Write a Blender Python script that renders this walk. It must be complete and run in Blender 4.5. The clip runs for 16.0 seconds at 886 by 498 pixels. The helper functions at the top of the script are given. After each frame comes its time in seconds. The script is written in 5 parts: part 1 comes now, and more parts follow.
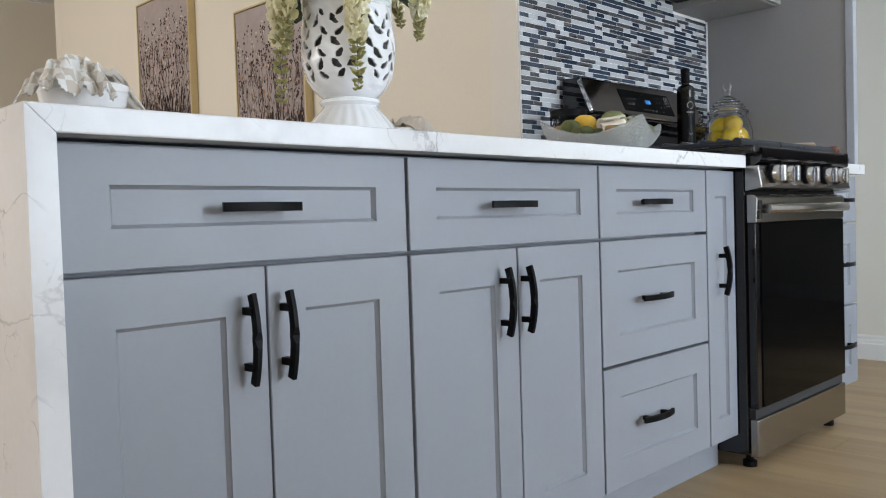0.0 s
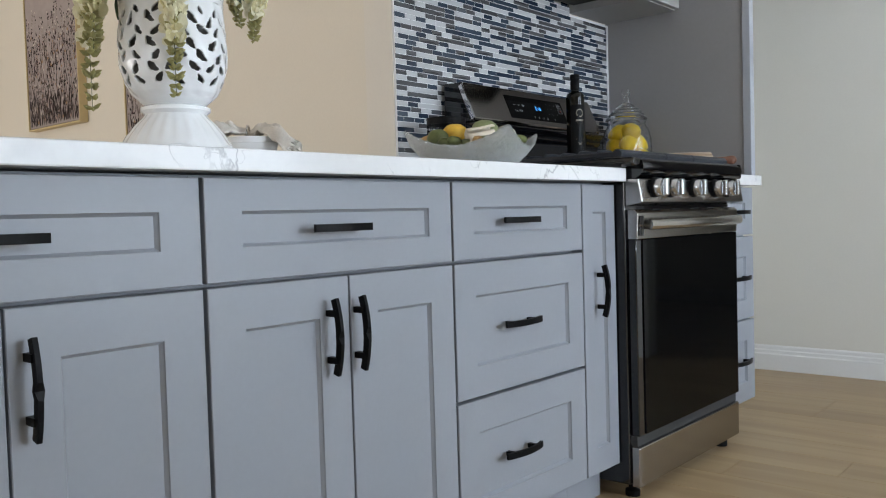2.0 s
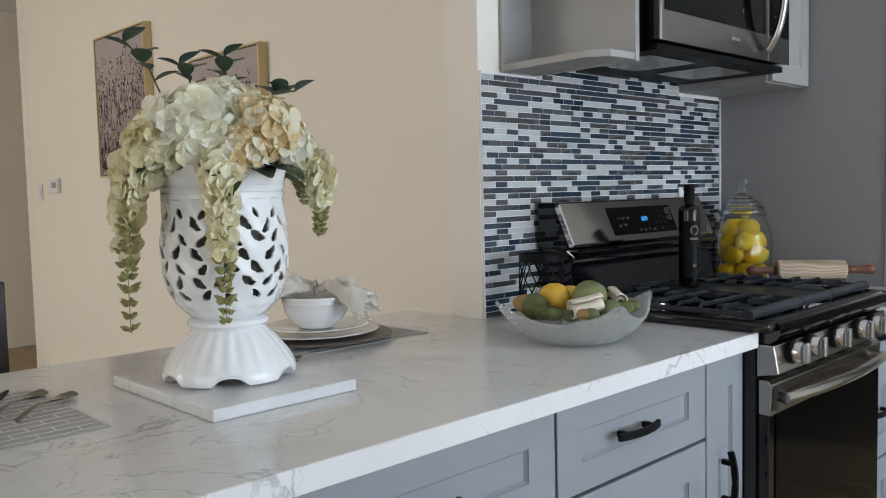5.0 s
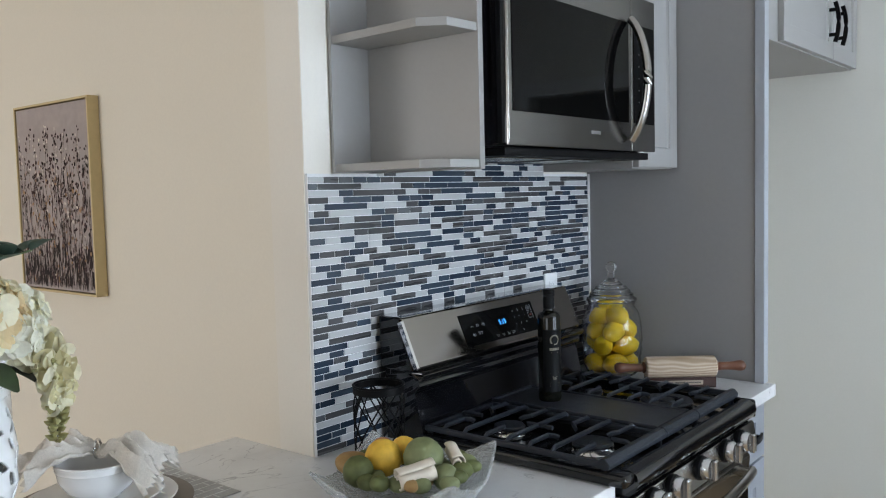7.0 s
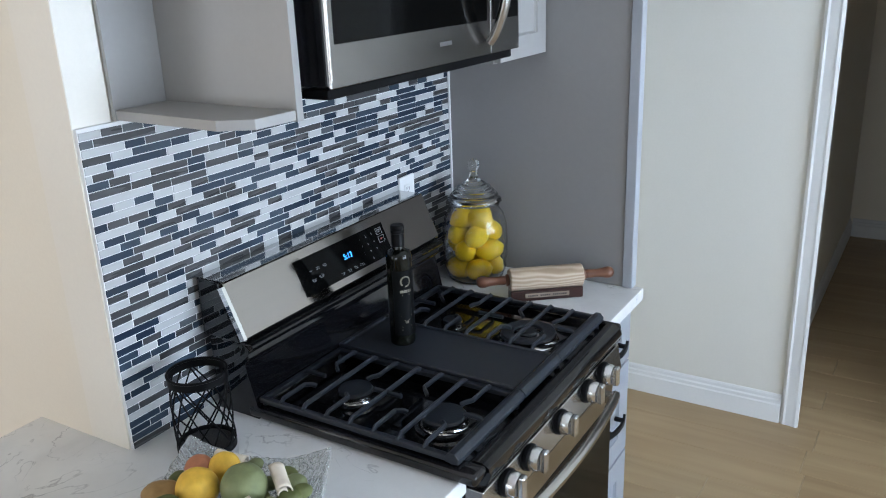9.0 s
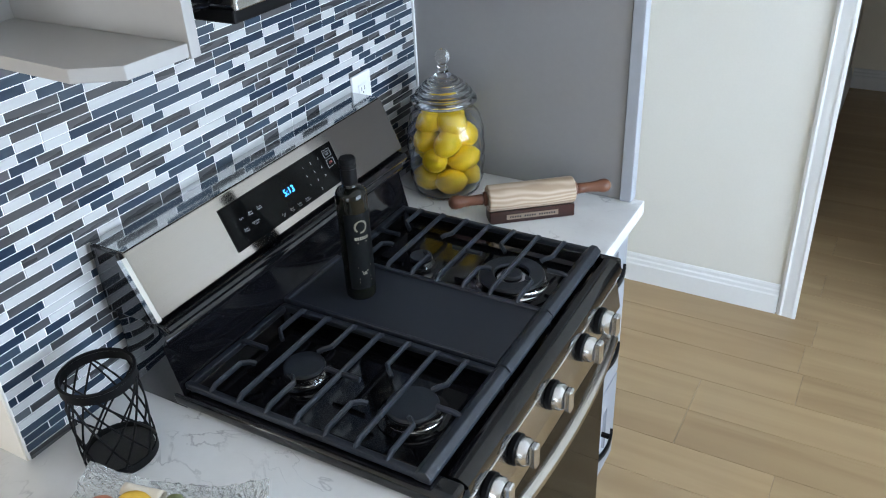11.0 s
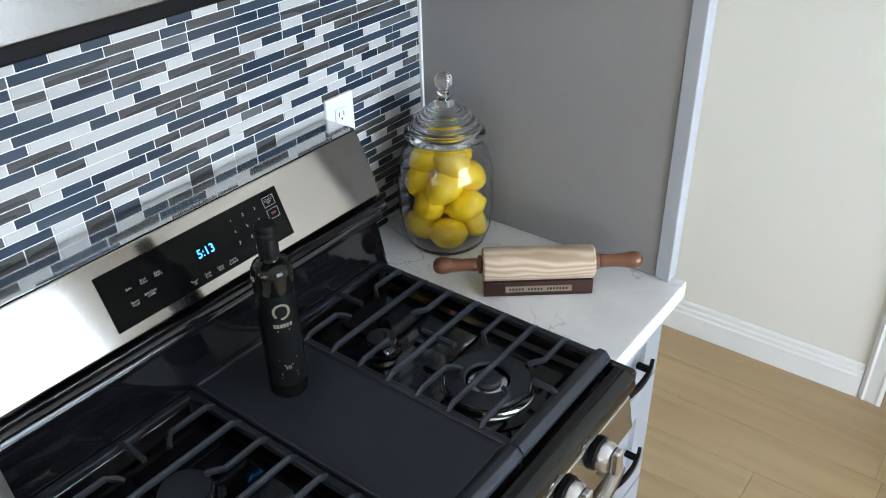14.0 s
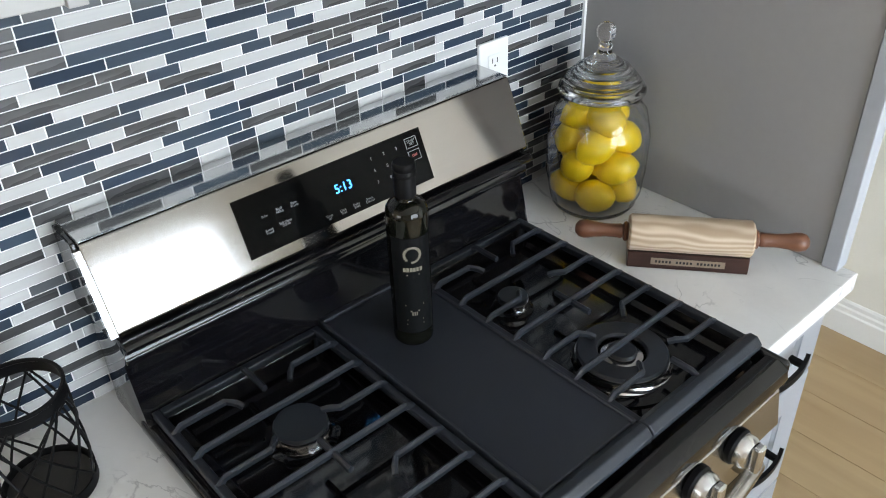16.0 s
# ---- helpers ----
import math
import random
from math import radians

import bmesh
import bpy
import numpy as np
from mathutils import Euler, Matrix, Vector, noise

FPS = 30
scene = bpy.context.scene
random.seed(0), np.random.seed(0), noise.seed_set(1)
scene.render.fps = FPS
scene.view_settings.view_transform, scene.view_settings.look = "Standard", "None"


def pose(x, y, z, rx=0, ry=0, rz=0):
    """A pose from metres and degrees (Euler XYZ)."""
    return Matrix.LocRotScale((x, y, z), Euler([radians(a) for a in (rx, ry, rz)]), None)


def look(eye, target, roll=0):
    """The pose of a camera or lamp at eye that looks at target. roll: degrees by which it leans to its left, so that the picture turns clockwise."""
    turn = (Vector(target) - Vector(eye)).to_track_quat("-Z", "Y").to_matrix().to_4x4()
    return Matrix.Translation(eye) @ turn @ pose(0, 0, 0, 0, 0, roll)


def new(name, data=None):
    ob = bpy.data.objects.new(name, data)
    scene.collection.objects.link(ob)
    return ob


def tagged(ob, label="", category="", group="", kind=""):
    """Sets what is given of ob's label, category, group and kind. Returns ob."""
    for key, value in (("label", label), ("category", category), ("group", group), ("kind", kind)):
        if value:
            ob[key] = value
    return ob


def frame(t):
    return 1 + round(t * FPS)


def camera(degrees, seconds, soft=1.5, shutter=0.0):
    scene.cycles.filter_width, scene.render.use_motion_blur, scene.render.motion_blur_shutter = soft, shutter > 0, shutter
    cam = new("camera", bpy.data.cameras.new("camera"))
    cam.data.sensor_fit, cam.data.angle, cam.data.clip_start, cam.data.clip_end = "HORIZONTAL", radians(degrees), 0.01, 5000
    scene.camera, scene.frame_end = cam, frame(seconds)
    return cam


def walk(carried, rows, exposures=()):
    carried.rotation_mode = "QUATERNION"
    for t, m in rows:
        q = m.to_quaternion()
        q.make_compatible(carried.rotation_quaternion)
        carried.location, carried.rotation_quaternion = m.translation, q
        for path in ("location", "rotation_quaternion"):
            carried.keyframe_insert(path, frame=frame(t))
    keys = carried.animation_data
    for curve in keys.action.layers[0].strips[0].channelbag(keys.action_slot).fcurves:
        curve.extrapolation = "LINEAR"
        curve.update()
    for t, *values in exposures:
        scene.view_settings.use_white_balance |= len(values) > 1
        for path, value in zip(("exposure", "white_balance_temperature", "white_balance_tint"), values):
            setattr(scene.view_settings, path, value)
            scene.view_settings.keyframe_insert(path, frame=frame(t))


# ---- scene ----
cam = camera(56.2, 16.0, soft=1.1)

PATH = [
    (0, (1.16, 2.086, 0.803), (-0.246, 3.507, 0.734), -1.8),
    (0.5, (1.198, 2.105, 0.801), (-0.212, 3.522, 0.745), -2.1),
    (1, (1.232, 2.139, 0.811), (-0.173, 3.56, 0.759), -1.9),
    (1.5, (1.243, 2.23, 0.825), (-0.158, 3.655, 0.754), -1.6),
    (2, (1.206, 2.385, 0.847), (-0.105, 3.894, 0.77), -1.7),
    (2.5, (1.159, 2.515, 0.927), (-0.164, 4.013, 0.846), -0.9),
    (3, (1.132, 2.544, 1.022), (-0.205, 4.028, 0.934), -1.4),
    (3.5, (1.084, 2.553, 1.096), (-0.348, 3.945, 0.986), -1.3),
    (3.7, (1.048, 2.566, 1.119), (-0.386, 3.955, 1.004), -1.4),
    (5.8, (0.937, 2.757, 1.457), (-0.504, 4.136, 1.311), -1.1),
    (6, (0.942, 2.822, 1.481), (-0.497, 4.204, 1.336), -0.9),
    (6.5, (0.926, 2.915, 1.52), (-0.449, 4.361, 1.378), -1.0),
    (7, (0.867, 2.972, 1.604), (-0.4, 4.514, 1.467), -1.4),
    (7.5, (0.782, 3.015, 1.685), (-0.403, 4.62, 1.541), -1.4),
    (8, (0.711, 3.083, 1.792), (-0.348, 4.752, 1.487), -1.6),
    (8.5, (0.754, 3.242, 1.902), (-0.262, 4.888, 1.392), -1.9),
    (9, (0.753, 3.35, 1.922), (-0.251, 4.952, 1.27), -2.2),
    (9.2, (0.666, 3.386, 1.866), (-0.309, 5.012, 1.228), -2.6),
    (11.3, (0.526, 3.81, 1.986), (-0.343, 5.269, 0.929), -3.2),
    (11.5, (0.514, 3.851, 1.972), (-0.356, 5.304, 0.908), -3.4),
    (12, (0.465, 3.948, 1.936), (-0.367, 5.416, 0.862), -3.4),
    (12.5, (0.419, 4.06, 1.926), (-0.411, 5.52, 0.841), -3.7),
    (13, (0.445, 4.169, 1.933), (-0.401, 5.619, 0.846), -4.0),
    (13.5, (0.483, 4.236, 1.941), (-0.415, 5.673, 0.879), -2.0),
    (14, (0.485, 4.245, 1.928), (-0.553, 5.587, 0.868), -1.4),
    (14.5, (0.472, 4.253, 1.916), (-0.688, 5.495, 0.861), -1.7),
    (15, (0.458, 4.259, 1.911), (-0.776, 5.429, 0.858), -1.8),
    (15.5, (0.457, 4.262, 1.889), (-0.823, 5.38, 0.835), -1.7),
    (16, (0.457, 4.278, 1.865), (-0.804, 5.364, 0.756), -2.0),
]
EXPOSURES = [(0, 0.0, 6500, 14), (1, -0.08, 6500, 14), (2.5, -0.15, 6480, 13), (3.5, -0.18, 6450, 13), (6, -0.28, 6430, 13), (7, -0.1, 6250, 12), (8.5, 0.22, 6020, 12), (9, 0.26, 5970, 12),
             (11.5, 0.66, 6050, 11), (12.5, 0.66, 6150, 11), (13.5, 0.66, 6400, 11), (15, 0.64, 6680, 12), (16, 0.62, 6820, 12)]
walk(cam, [(t, look(eye, target, roll)) for t, eye, target, roll in PATH], EXPOSURES)

# ---- world, sun, window light ----
world = bpy.data.worlds.new("sky")
scene.world = world
world.use_nodes = True
wn = world.node_tree
sky = wn.nodes.new("ShaderNodeTexSky")
sky.sky_type = "NISHITA"
sky.sun_disc = False
sky.sun_elevation, sky.sun_rotation = radians(48), radians(200)
wn.nodes["Background"].inputs["Strength"].default_value = 0.10
wn.links.new(sky.outputs["Color"], wn.nodes["Background"].inputs["Color"])

sun = new("sun", bpy.data.lights.new("sun", "SUN"))
sun.data.energy, sun.data.angle, sun.data.color = 2.0, radians(0.5), (1.0, 0.95, 0.88)
sun.matrix_basis = look((0, 0, 20), (1.5, 6.5, 0))


def window_light(name, x, y, z, rz, w, h, watts, colour):
    ob = new(name, bpy.data.lights.new(name, "AREA"))
    ob.data.shape, ob.data.size, ob.data.size_y = "RECTANGLE", w, h
    ob.data.energy, ob.data.color = watts, colour
    ob.matrix_basis = pose(x, y, z, 90, 0, rz)
    return ob


window_light("daylight_area_lamp", 3.56, 4.9, 1.46, 90, 2.5, 1.84, 95, (0.745, 0.873, 1.0))
# Fill lamps behind the added, unseen south windows brighten dining wall and waterfall end.
window_light("daylight_area_lamp", 0.6, -1.66, 1.55, 0, 3.0, 1.6, 42, (0.90, 0.96, 1.0))
window_light("daylight_area_lamp", -4.2, -1.66, 1.55, 0, 2.4, 1.6, 125, (0.98, 0.98, 0.95))

# ---- materials ----
def mat(name, colour, rough=0.5, metal=0.0, vary=0.06, grain=40.0, blotch=3.0, bump=0.0, bump_scale=200.0, spec=0.5, per_object=0.0,
        trans=0.0, ior=1.45, stretch=(1, 1, 1), rough_vary=0.08, coat=0.0, sheen=0.0, sss=0.0, bump_dist=0.002):
    m = bpy.data.materials.new(name)
    m.use_nodes = True
    n, l = m.node_tree.nodes, m.node_tree.links
    p = n["Principled BSDF"]
    p.inputs["Metallic"].default_value = metal
    p.inputs["IOR"].default_value = ior
    p.inputs["Specular IOR Level"].default_value = spec
    p.inputs["Transmission Weight"].default_value = trans
    p.inputs["Coat Weight"].default_value = coat
    p.inputs["Sheen Weight"].default_value = sheen
    p.inputs["Subsurface Weight"].default_value = sss
    if sss:
        p.inputs["Subsurface Radius"].default_value = (0.01, 0.008, 0.005)
    tc = n.new("ShaderNodeTexCoord")
    mp = n.new("ShaderNodeMapping")
    mp.inputs["Scale"].default_value = stretch
    l.new(tc.outputs["Object"], mp.inputs["Vector"])
    a, b = n.new("ShaderNodeTexNoise"), n.new("ShaderNodeTexNoise")
    a.inputs["Scale"].default_value, a.inputs["Detail"].default_value = grain, 4
    b.inputs["Scale"].default_value, b.inputs["Detail"].default_value = blotch, 3
    l.new(mp.outputs["Vector"], a.inputs["Vector"])
    l.new(mp.outputs["Vector"], b.inputs["Vector"])
    add = n.new("ShaderNodeMath")
    add.operation = "ADD"
    l.new(a.outputs["Fac"], add.inputs[0])
    l.new(b.outputs["Fac"], add.inputs[1])
    fac = add
    if per_object:
        oi = n.new("ShaderNodeObjectInfo")
        mul = n.new("ShaderNodeMath")
        mul.operation = "MULTIPLY_ADD"
        l.new(oi.outputs["Random"], mul.inputs[0])
        mul.inputs[1].default_value = per_object
        l.new(add.outputs[0], mul.inputs[2])
        fac = mul
    rm = n.new("ShaderNodeMapRange")
    rm.inputs["From Min"].default_value, rm.inputs["From Max"].default_value = 0.6, 1.4 + per_object
    rm.inputs["To Min"].default_value, rm.inputs["To Max"].default_value = 1 - vary, 1 + vary
    l.new(fac.outputs[0], rm.inputs["Value"])
    mx = n.new("ShaderNodeMix")
    mx.data_type, mx.blend_type = "RGBA", "MULTIPLY"
    mx.inputs["Factor"].default_value = 1.0
    mx.inputs["A"].default_value = (*colour, 1)
    l.new(rm.outputs["Result"], mx.inputs["B"])
    l.new(mx.outputs["Result"], p.inputs["Base Color"])
    rr = n.new("ShaderNodeMapRange")
    rr.inputs["From Min"].default_value, rr.inputs["From Max"].default_value = 0.3, 0.7
    rr.inputs["To Min"].default_value, rr.inputs["To Max"].default_value = max(0.0, rough - rough_vary * rough), min(1.0, rough + rough_vary * rough)
    l.new(b.outputs["Fac"], rr.inputs["Value"])
    l.new(rr.outputs["Result"], p.inputs["Roughness"])
    if bump:
        c = n.new("ShaderNodeTexNoise")
        c.inputs["Scale"].default_value, c.inputs["Detail"].default_value = bump_scale, 3
        l.new(mp.outputs["Vector"], c.inputs["Vector"])
        bp = n.new("ShaderNodeBump")
        bp.inputs["Strength"].default_value, bp.inputs["Distance"].default_value = bump, bump_dist
        l.new(c.outputs["Fac"], bp.inputs["Height"])
        l.new(bp.outputs["Normal"], p.inputs["Normal"])
    return m


def veined(name, base, vein, scale=2.2, thin=0.012, rough=0.12):
    """White engineered stone: thin wandering grey veins and faint clouds."""
    m = mat(name, base, rough, vary=0.03, grain=60, blotch=5, spec=0.5)
    n, l = m.node_tree.nodes, m.node_tree.links
    p = n["Principled BSDF"]
    old = p.inputs["Base Color"].links[0].from_socket
    tc = n["Texture Coordinate"]
    fac = None
    for k, (sc, w, amt) in enumerate(((scale, thin, 0.62), (scale * 2.7, thin * 1.3, 0.55), (scale * 0.7, thin * 11, 0.20))):
        no = n.new("ShaderNodeTexNoise")
        no.inputs["Scale"].default_value, no.inputs["Detail"].default_value, no.inputs["Distortion"].default_value = sc, 6, 1.4
        l.new(tc.outputs["Object"], no.inputs["Vector"])
        d = n.new("ShaderNodeMath")
        d.operation = "SUBTRACT"
        l.new(no.outputs["Fac"], d.inputs[0])
        d.inputs[1].default_value = 0.5 + 0.03 * k
        ab = n.new("ShaderNodeMath")
        ab.operation = "ABSOLUTE"
        l.new(d.outputs[0], ab.inputs[0])
        r = n.new("ShaderNodeMapRange")
        r.inputs["From Min"].default_value, r.inputs["From Max"].default_value = 0.0, w
        r.inputs["To Min"].default_value, r.inputs["To Max"].default_value = amt, 0.0
        l.new(ab.outputs[0], r.inputs["Value"])
        gate = n.new("ShaderNodeTexNoise")
        gate.inputs["Scale"].default_value = sc * 1.7
        l.new(tc.outputs["Object"], gate.inputs["Vector"])
        gr = n.new("ShaderNodeMapRange")
        gr.inputs["From Min"].default_value, gr.inputs["From Max"].default_value = 0.45, 0.62
        l.new(gate.outputs["Fac"], gr.inputs["Value"])
        mu = n.new("ShaderNodeMath")
        mu.operation = "MULTIPLY"
        l.new(r.outputs["Result"], mu.inputs[0])
        l.new(gr.outputs["Result"], mu.inputs[1])
        if fac is None:
            fac = mu
        else:
            mm = n.new("ShaderNodeMath")
            mm.operation = "MAXIMUM"
            l.new(fac.outputs[0], mm.inputs[0])
            l.new(mu.outputs[0], mm.inputs[1])
            fac = mm
    mx = n.new("ShaderNodeMix")
    mx.data_type = "RGBA"
    l.new(fac.outputs[0], mx.inputs["Factor"])
    l.new(old, mx.inputs["A"])
    mx.inputs["B"].default_value = (*vein, 1)
    l.new(mx.outputs["Result"], p.inputs["Base Color"])
    return m


def wood(name, light, dark, along="y", scale=9.0, rough=0.45, per_object=0.3, rings=0.0):
    """Wood grain drawn out along one axis."""
    m = bpy.data.materials.new(name)
    m.use_nodes = True
    n, l = m.node_tree.nodes, m.node_tree.links
    p = n["Principled BSDF"]
    tc, mp, oi = n.new("ShaderNodeTexCoord"), n.new("ShaderNodeMapping"), n.new("ShaderNodeObjectInfo")
    st = {"x": (0.09, 1, 1), "y": (1, 0.09, 1), "z": (1, 1, 0.09)}[along]
    mp.inputs["Scale"].default_value = st
    ad = n.new("ShaderNodeVectorMath")
    ad.operation = "MULTIPLY_ADD"
    l.new(oi.outputs["Random"], ad.inputs[0])
    ad.inputs[1].default_value = (7, 11, 5)
    l.new(tc.outputs["Object"], ad.inputs[2])
    l.new(ad.outputs["Vector"], mp.inputs["Vector"])
    a = n.new("ShaderNodeTexNoise")
    a.inputs["Scale"].default_value, a.inputs["Detail"].default_value, a.inputs["Distortion"].default_value = scale, 8, 1.2
    l.new(mp.outputs["Vector"], a.inputs["Vector"])
    src = a.outputs["Fac"]
    if rings:
        w = n.new("ShaderNodeTexWave")
        w.wave_type, w.inputs["Scale"].default_value = "BANDS", rings
        w.bands_direction = "Z"
        w.inputs["Distortion"].default_value, w.inputs["Detail"].default_value, w.inputs["Detail Scale"].default_value = 14, 2, 0.5
        mp2 = n.new("ShaderNodeMapping")
        mp2.inputs["Scale"].default_value = tuple(0.3 if s < 1 else 1 for s in st)
        l.new(tc.outputs["Object"], mp2.inputs["Vector"])
        l.new(mp2.outputs["Vector"], w.inputs["Vector"])
        av = n.new("ShaderNodeMath")
        av.operation = "MULTIPLY_ADD"
        l.new(w.outputs["Fac"], av.inputs[0])
        av.inputs[1].default_value = 0.45
        sc2 = n.new("ShaderNodeMath")
        sc2.operation = "MULTIPLY"
        l.new(a.outputs["Fac"], sc2.inputs[0])
        sc2.inputs[1].default_value = 0.55
        l.new(sc2.outputs[0], av.inputs[2])
        src = av.outputs[0]
    ramp = n.new("ShaderNodeMapRange")
    ramp.inputs["From Min"].default_value, ramp.inputs["From Max"].default_value = 0.3, 0.72
    l.new(src, ramp.inputs["Value"])
    mx = n.new("ShaderNodeMix")
    mx.data_type = "RGBA"
    mx.inputs["A"].default_value, mx.inputs["B"].default_value = (*light, 1), (*dark, 1)
    l.new(ramp.outputs["Result"], mx.inputs["Factor"])
    hs = n.new("ShaderNodeHueSaturation")
    v = n.new("ShaderNodeMapRange")
    v.inputs["To Min"].default_value, v.inputs["To Max"].default_value = 1 - per_object / 2, 1 + per_object / 2
    l.new(oi.outputs["Random"], v.inputs["Value"])
    l.new(v.outputs["Result"], hs.inputs["Value"])
    l.new(mx.outputs["Result"], hs.inputs["Color"])
    l.new(hs.outputs["Color"], p.inputs["Base Color"])
    p.inputs["Roughness"].default_value = rough
    bp = n.new("ShaderNodeBump")
    bp.inputs["Strength"].default_value, bp.inputs["Distance"].default_value = 0.15, 0.001
    l.new(a.outputs["Fac"], bp.inputs["Height"])
    l.new(bp.outputs["Normal"], p.inputs["Normal"])
    return m


M_CAB = mat("cabinet_grey_paint", (0.262, 0.278, 0.303), 0.42, vary=0.025, grain=90, blotch=2.0, bump=0.03, bump_scale=350)
# Base cabinets' grey, lightened and warmed for the stronger light on the wall units.
M_CABW = mat("upper_cabinet_grey_lit", (0.325, 0.318, 0.305), 0.45, vary=0.025, grain=90, blotch=2.0, bump=0.03, bump_scale=350)
M_PANEL = mat("panel_grey_laminate", (0.290, 0.282, 0.280), 0.42, vary=0.03, grain=60, blotch=2.5, bump=0.02)
M_STONE = veined("white_quartz", (0.73, 0.73, 0.725), (0.22, 0.22, 0.24), thin=0.0075)
M_WALLC = mat("cream_wall_paint", (0.79, 0.74, 0.64), 0.75, vary=0.025, grain=120, blotch=0.8, bump=0.12, bump_scale=260)
M_WALLW = mat("offwhite_wall_paint", (0.66, 0.645, 0.59), 0.7, vary=0.02, grain=120, blotch=0.8, bump=0.12, bump_scale=260)
# The dining wall's cream in a slightly paler tone.
M_WALLK = mat("paler_cream_wall_paint", (0.80, 0.755, 0.675), 0.7, vary=0.02, grain=120, blotch=0.8, bump=0.12, bump_scale=260)
M_WHITE = mat("white_trim_paint", (0.70, 0.705, 0.70), 0.4, vary=0.02, grain=80, blotch=2)
M_CEIL = mat("ceiling_paint", (0.78, 0.77, 0.74), 0.85, vary=0.02, grain=150, blotch=1, bump=0.15)
M_BLACK = mat("black_enamel", (0.004, 0.004, 0.005), 0.06, spec=0.75, vary=0.1, grain=30, blotch=4, rough_vary=0.3)
M_BLACKM = mat("black_matt_metal", (0.006, 0.006, 0.0065), 0.45, spec=0.09, vary=0.15, grain=200, blotch=20, bump=0.05)
M_IRON = mat("cast_iron", (0.017, 0.021, 0.029), 0.38, vary=0.2, grain=400, blotch=30, bump=0.25, bump_scale=600)
M_GRID = mat("griddle_coating", (0.018, 0.021, 0.029), 0.36, vary=0.12, grain=500, blotch=15, bump=0.12, bump_scale=900)
# The head's steel: a dimmer room reflection is put into its darker base colour.
M_HEAD = mat("brushed_steel_darkened", (0.34, 0.32, 0.30), 0.11, 1.0, vary=0.03, grain=14, blotch=1.5, stretch=(40, 0.25, 40))
M_STEEL = mat("brushed_steel", (0.40, 0.385, 0.365), 0.22, 1.0, vary=0.025, grain=14, blotch=1.5, stretch=(40, 0.25, 40))
M_DSTEEL = mat("dark_steel", (0.25, 0.245, 0.235), 0.25, 1.0, vary=0.025, grain=14, blotch=1.5, stretch=(40, 0.25, 40))
M_CHROME = mat("chrome", (0.75, 0.75, 0.76), 0.12, 1.0, vary=0.02)
M_KNOB = mat("satin_metal", (0.66, 0.67, 0.68), 0.22, 1.0, vary=0.03)
M_GLASSD = mat("dark_oven_glass", (0.003, 0.003, 0.003), 0.05, vary=0.05, spec=0.09)
M_GLASS = mat("clear_glass", (1, 1, 1), 0.01, vary=0.0, trans=1.0, ior=1.45)
M_DARK = mat("shadow_gap", (0.03, 0.03, 0.03), 0.8)
M_OAK = wood("oak_floor", (0.385, 0.278, 0.152), (0.285, 0.190, 0.098), "x", 8.0, 0.40, 0.11)
M_GROUT = mat("white_grout", (0.74, 0.74, 0.74), 0.8, vary=0.03, grain=200, blotch=10, bump=0.2)

# ---- building tools ----
ORG = {}


def thing(name, loc, label, category, group="", kind=""):
    ob = new(name)
    ob.location = loc
    ob.empty_display_size = 0.05
    ORG[ob.name] = Vector(loc)
    return tagged(ob, label, category, group, kind)


def part(name, bm, material, parent=None, label="", smooth=False, recalc=True):
    """Links a bmesh, in world coordinates, as one mesh under a thing or part."""
    if recalc:
        bmesh.ops.recalc_face_normals(bm, faces=bm.faces)
    me = bpy.data.meshes.new(name)
    off = ORG[parent.name] if parent else Vector()
    bmesh.ops.translate(bm, verts=bm.verts, vec=-off)
    if smooth:
        for f in bm.faces:
            f.smooth = True
    bm.to_mesh(me)
    bm.free()
    if smooth:
        me.set_sharp_from_angle(angle=radians(38))
    for m in (material if isinstance(material, (list, tuple)) else [material]):
        me.materials.append(m)
    ob = new(name, me)
    ORG[ob.name] = off.copy()
    if parent:
        ob.parent = parent
    return tagged(ob, label) if label else ob


def solid(name, bm, material, label, category="", kind="", group="", smooth=False):
    """A top-level thing that is a single mesh."""
    ob = part(name, bm, material, None, smooth=smooth)
    return tagged(ob, label, category, group, kind)


def box(x0, x1, y0, y1, z0, z1, r=0.0, bm=None, seg=2):
    """A block, its edges rounded by r."""
    one = bmesh.new()
    bmesh.ops.create_cube(one, size=1)
    bmesh.ops.scale(one, verts=one.verts, vec=(abs(x1 - x0), abs(y1 - y0), abs(z1 - z0)))
    bmesh.ops.translate(one, verts=one.verts, vec=((x0 + x1) / 2, (y0 + y1) / 2, (z0 + z1) / 2))
    if r:
        bmesh.ops.bevel(one, geom=one.edges, offset=r, segments=seg, profile=0.5, affect="EDGES", clamp_overlap=True)
    return merge(bm, one)


def merge(bm, one):
    if bm is None:
        return one
    me = bpy.data.meshes.new("tmp")
    one.to_mesh(me)
    one.free()
    bm.from_mesh(me)
    bpy.data.meshes.remove(me)
    return bm


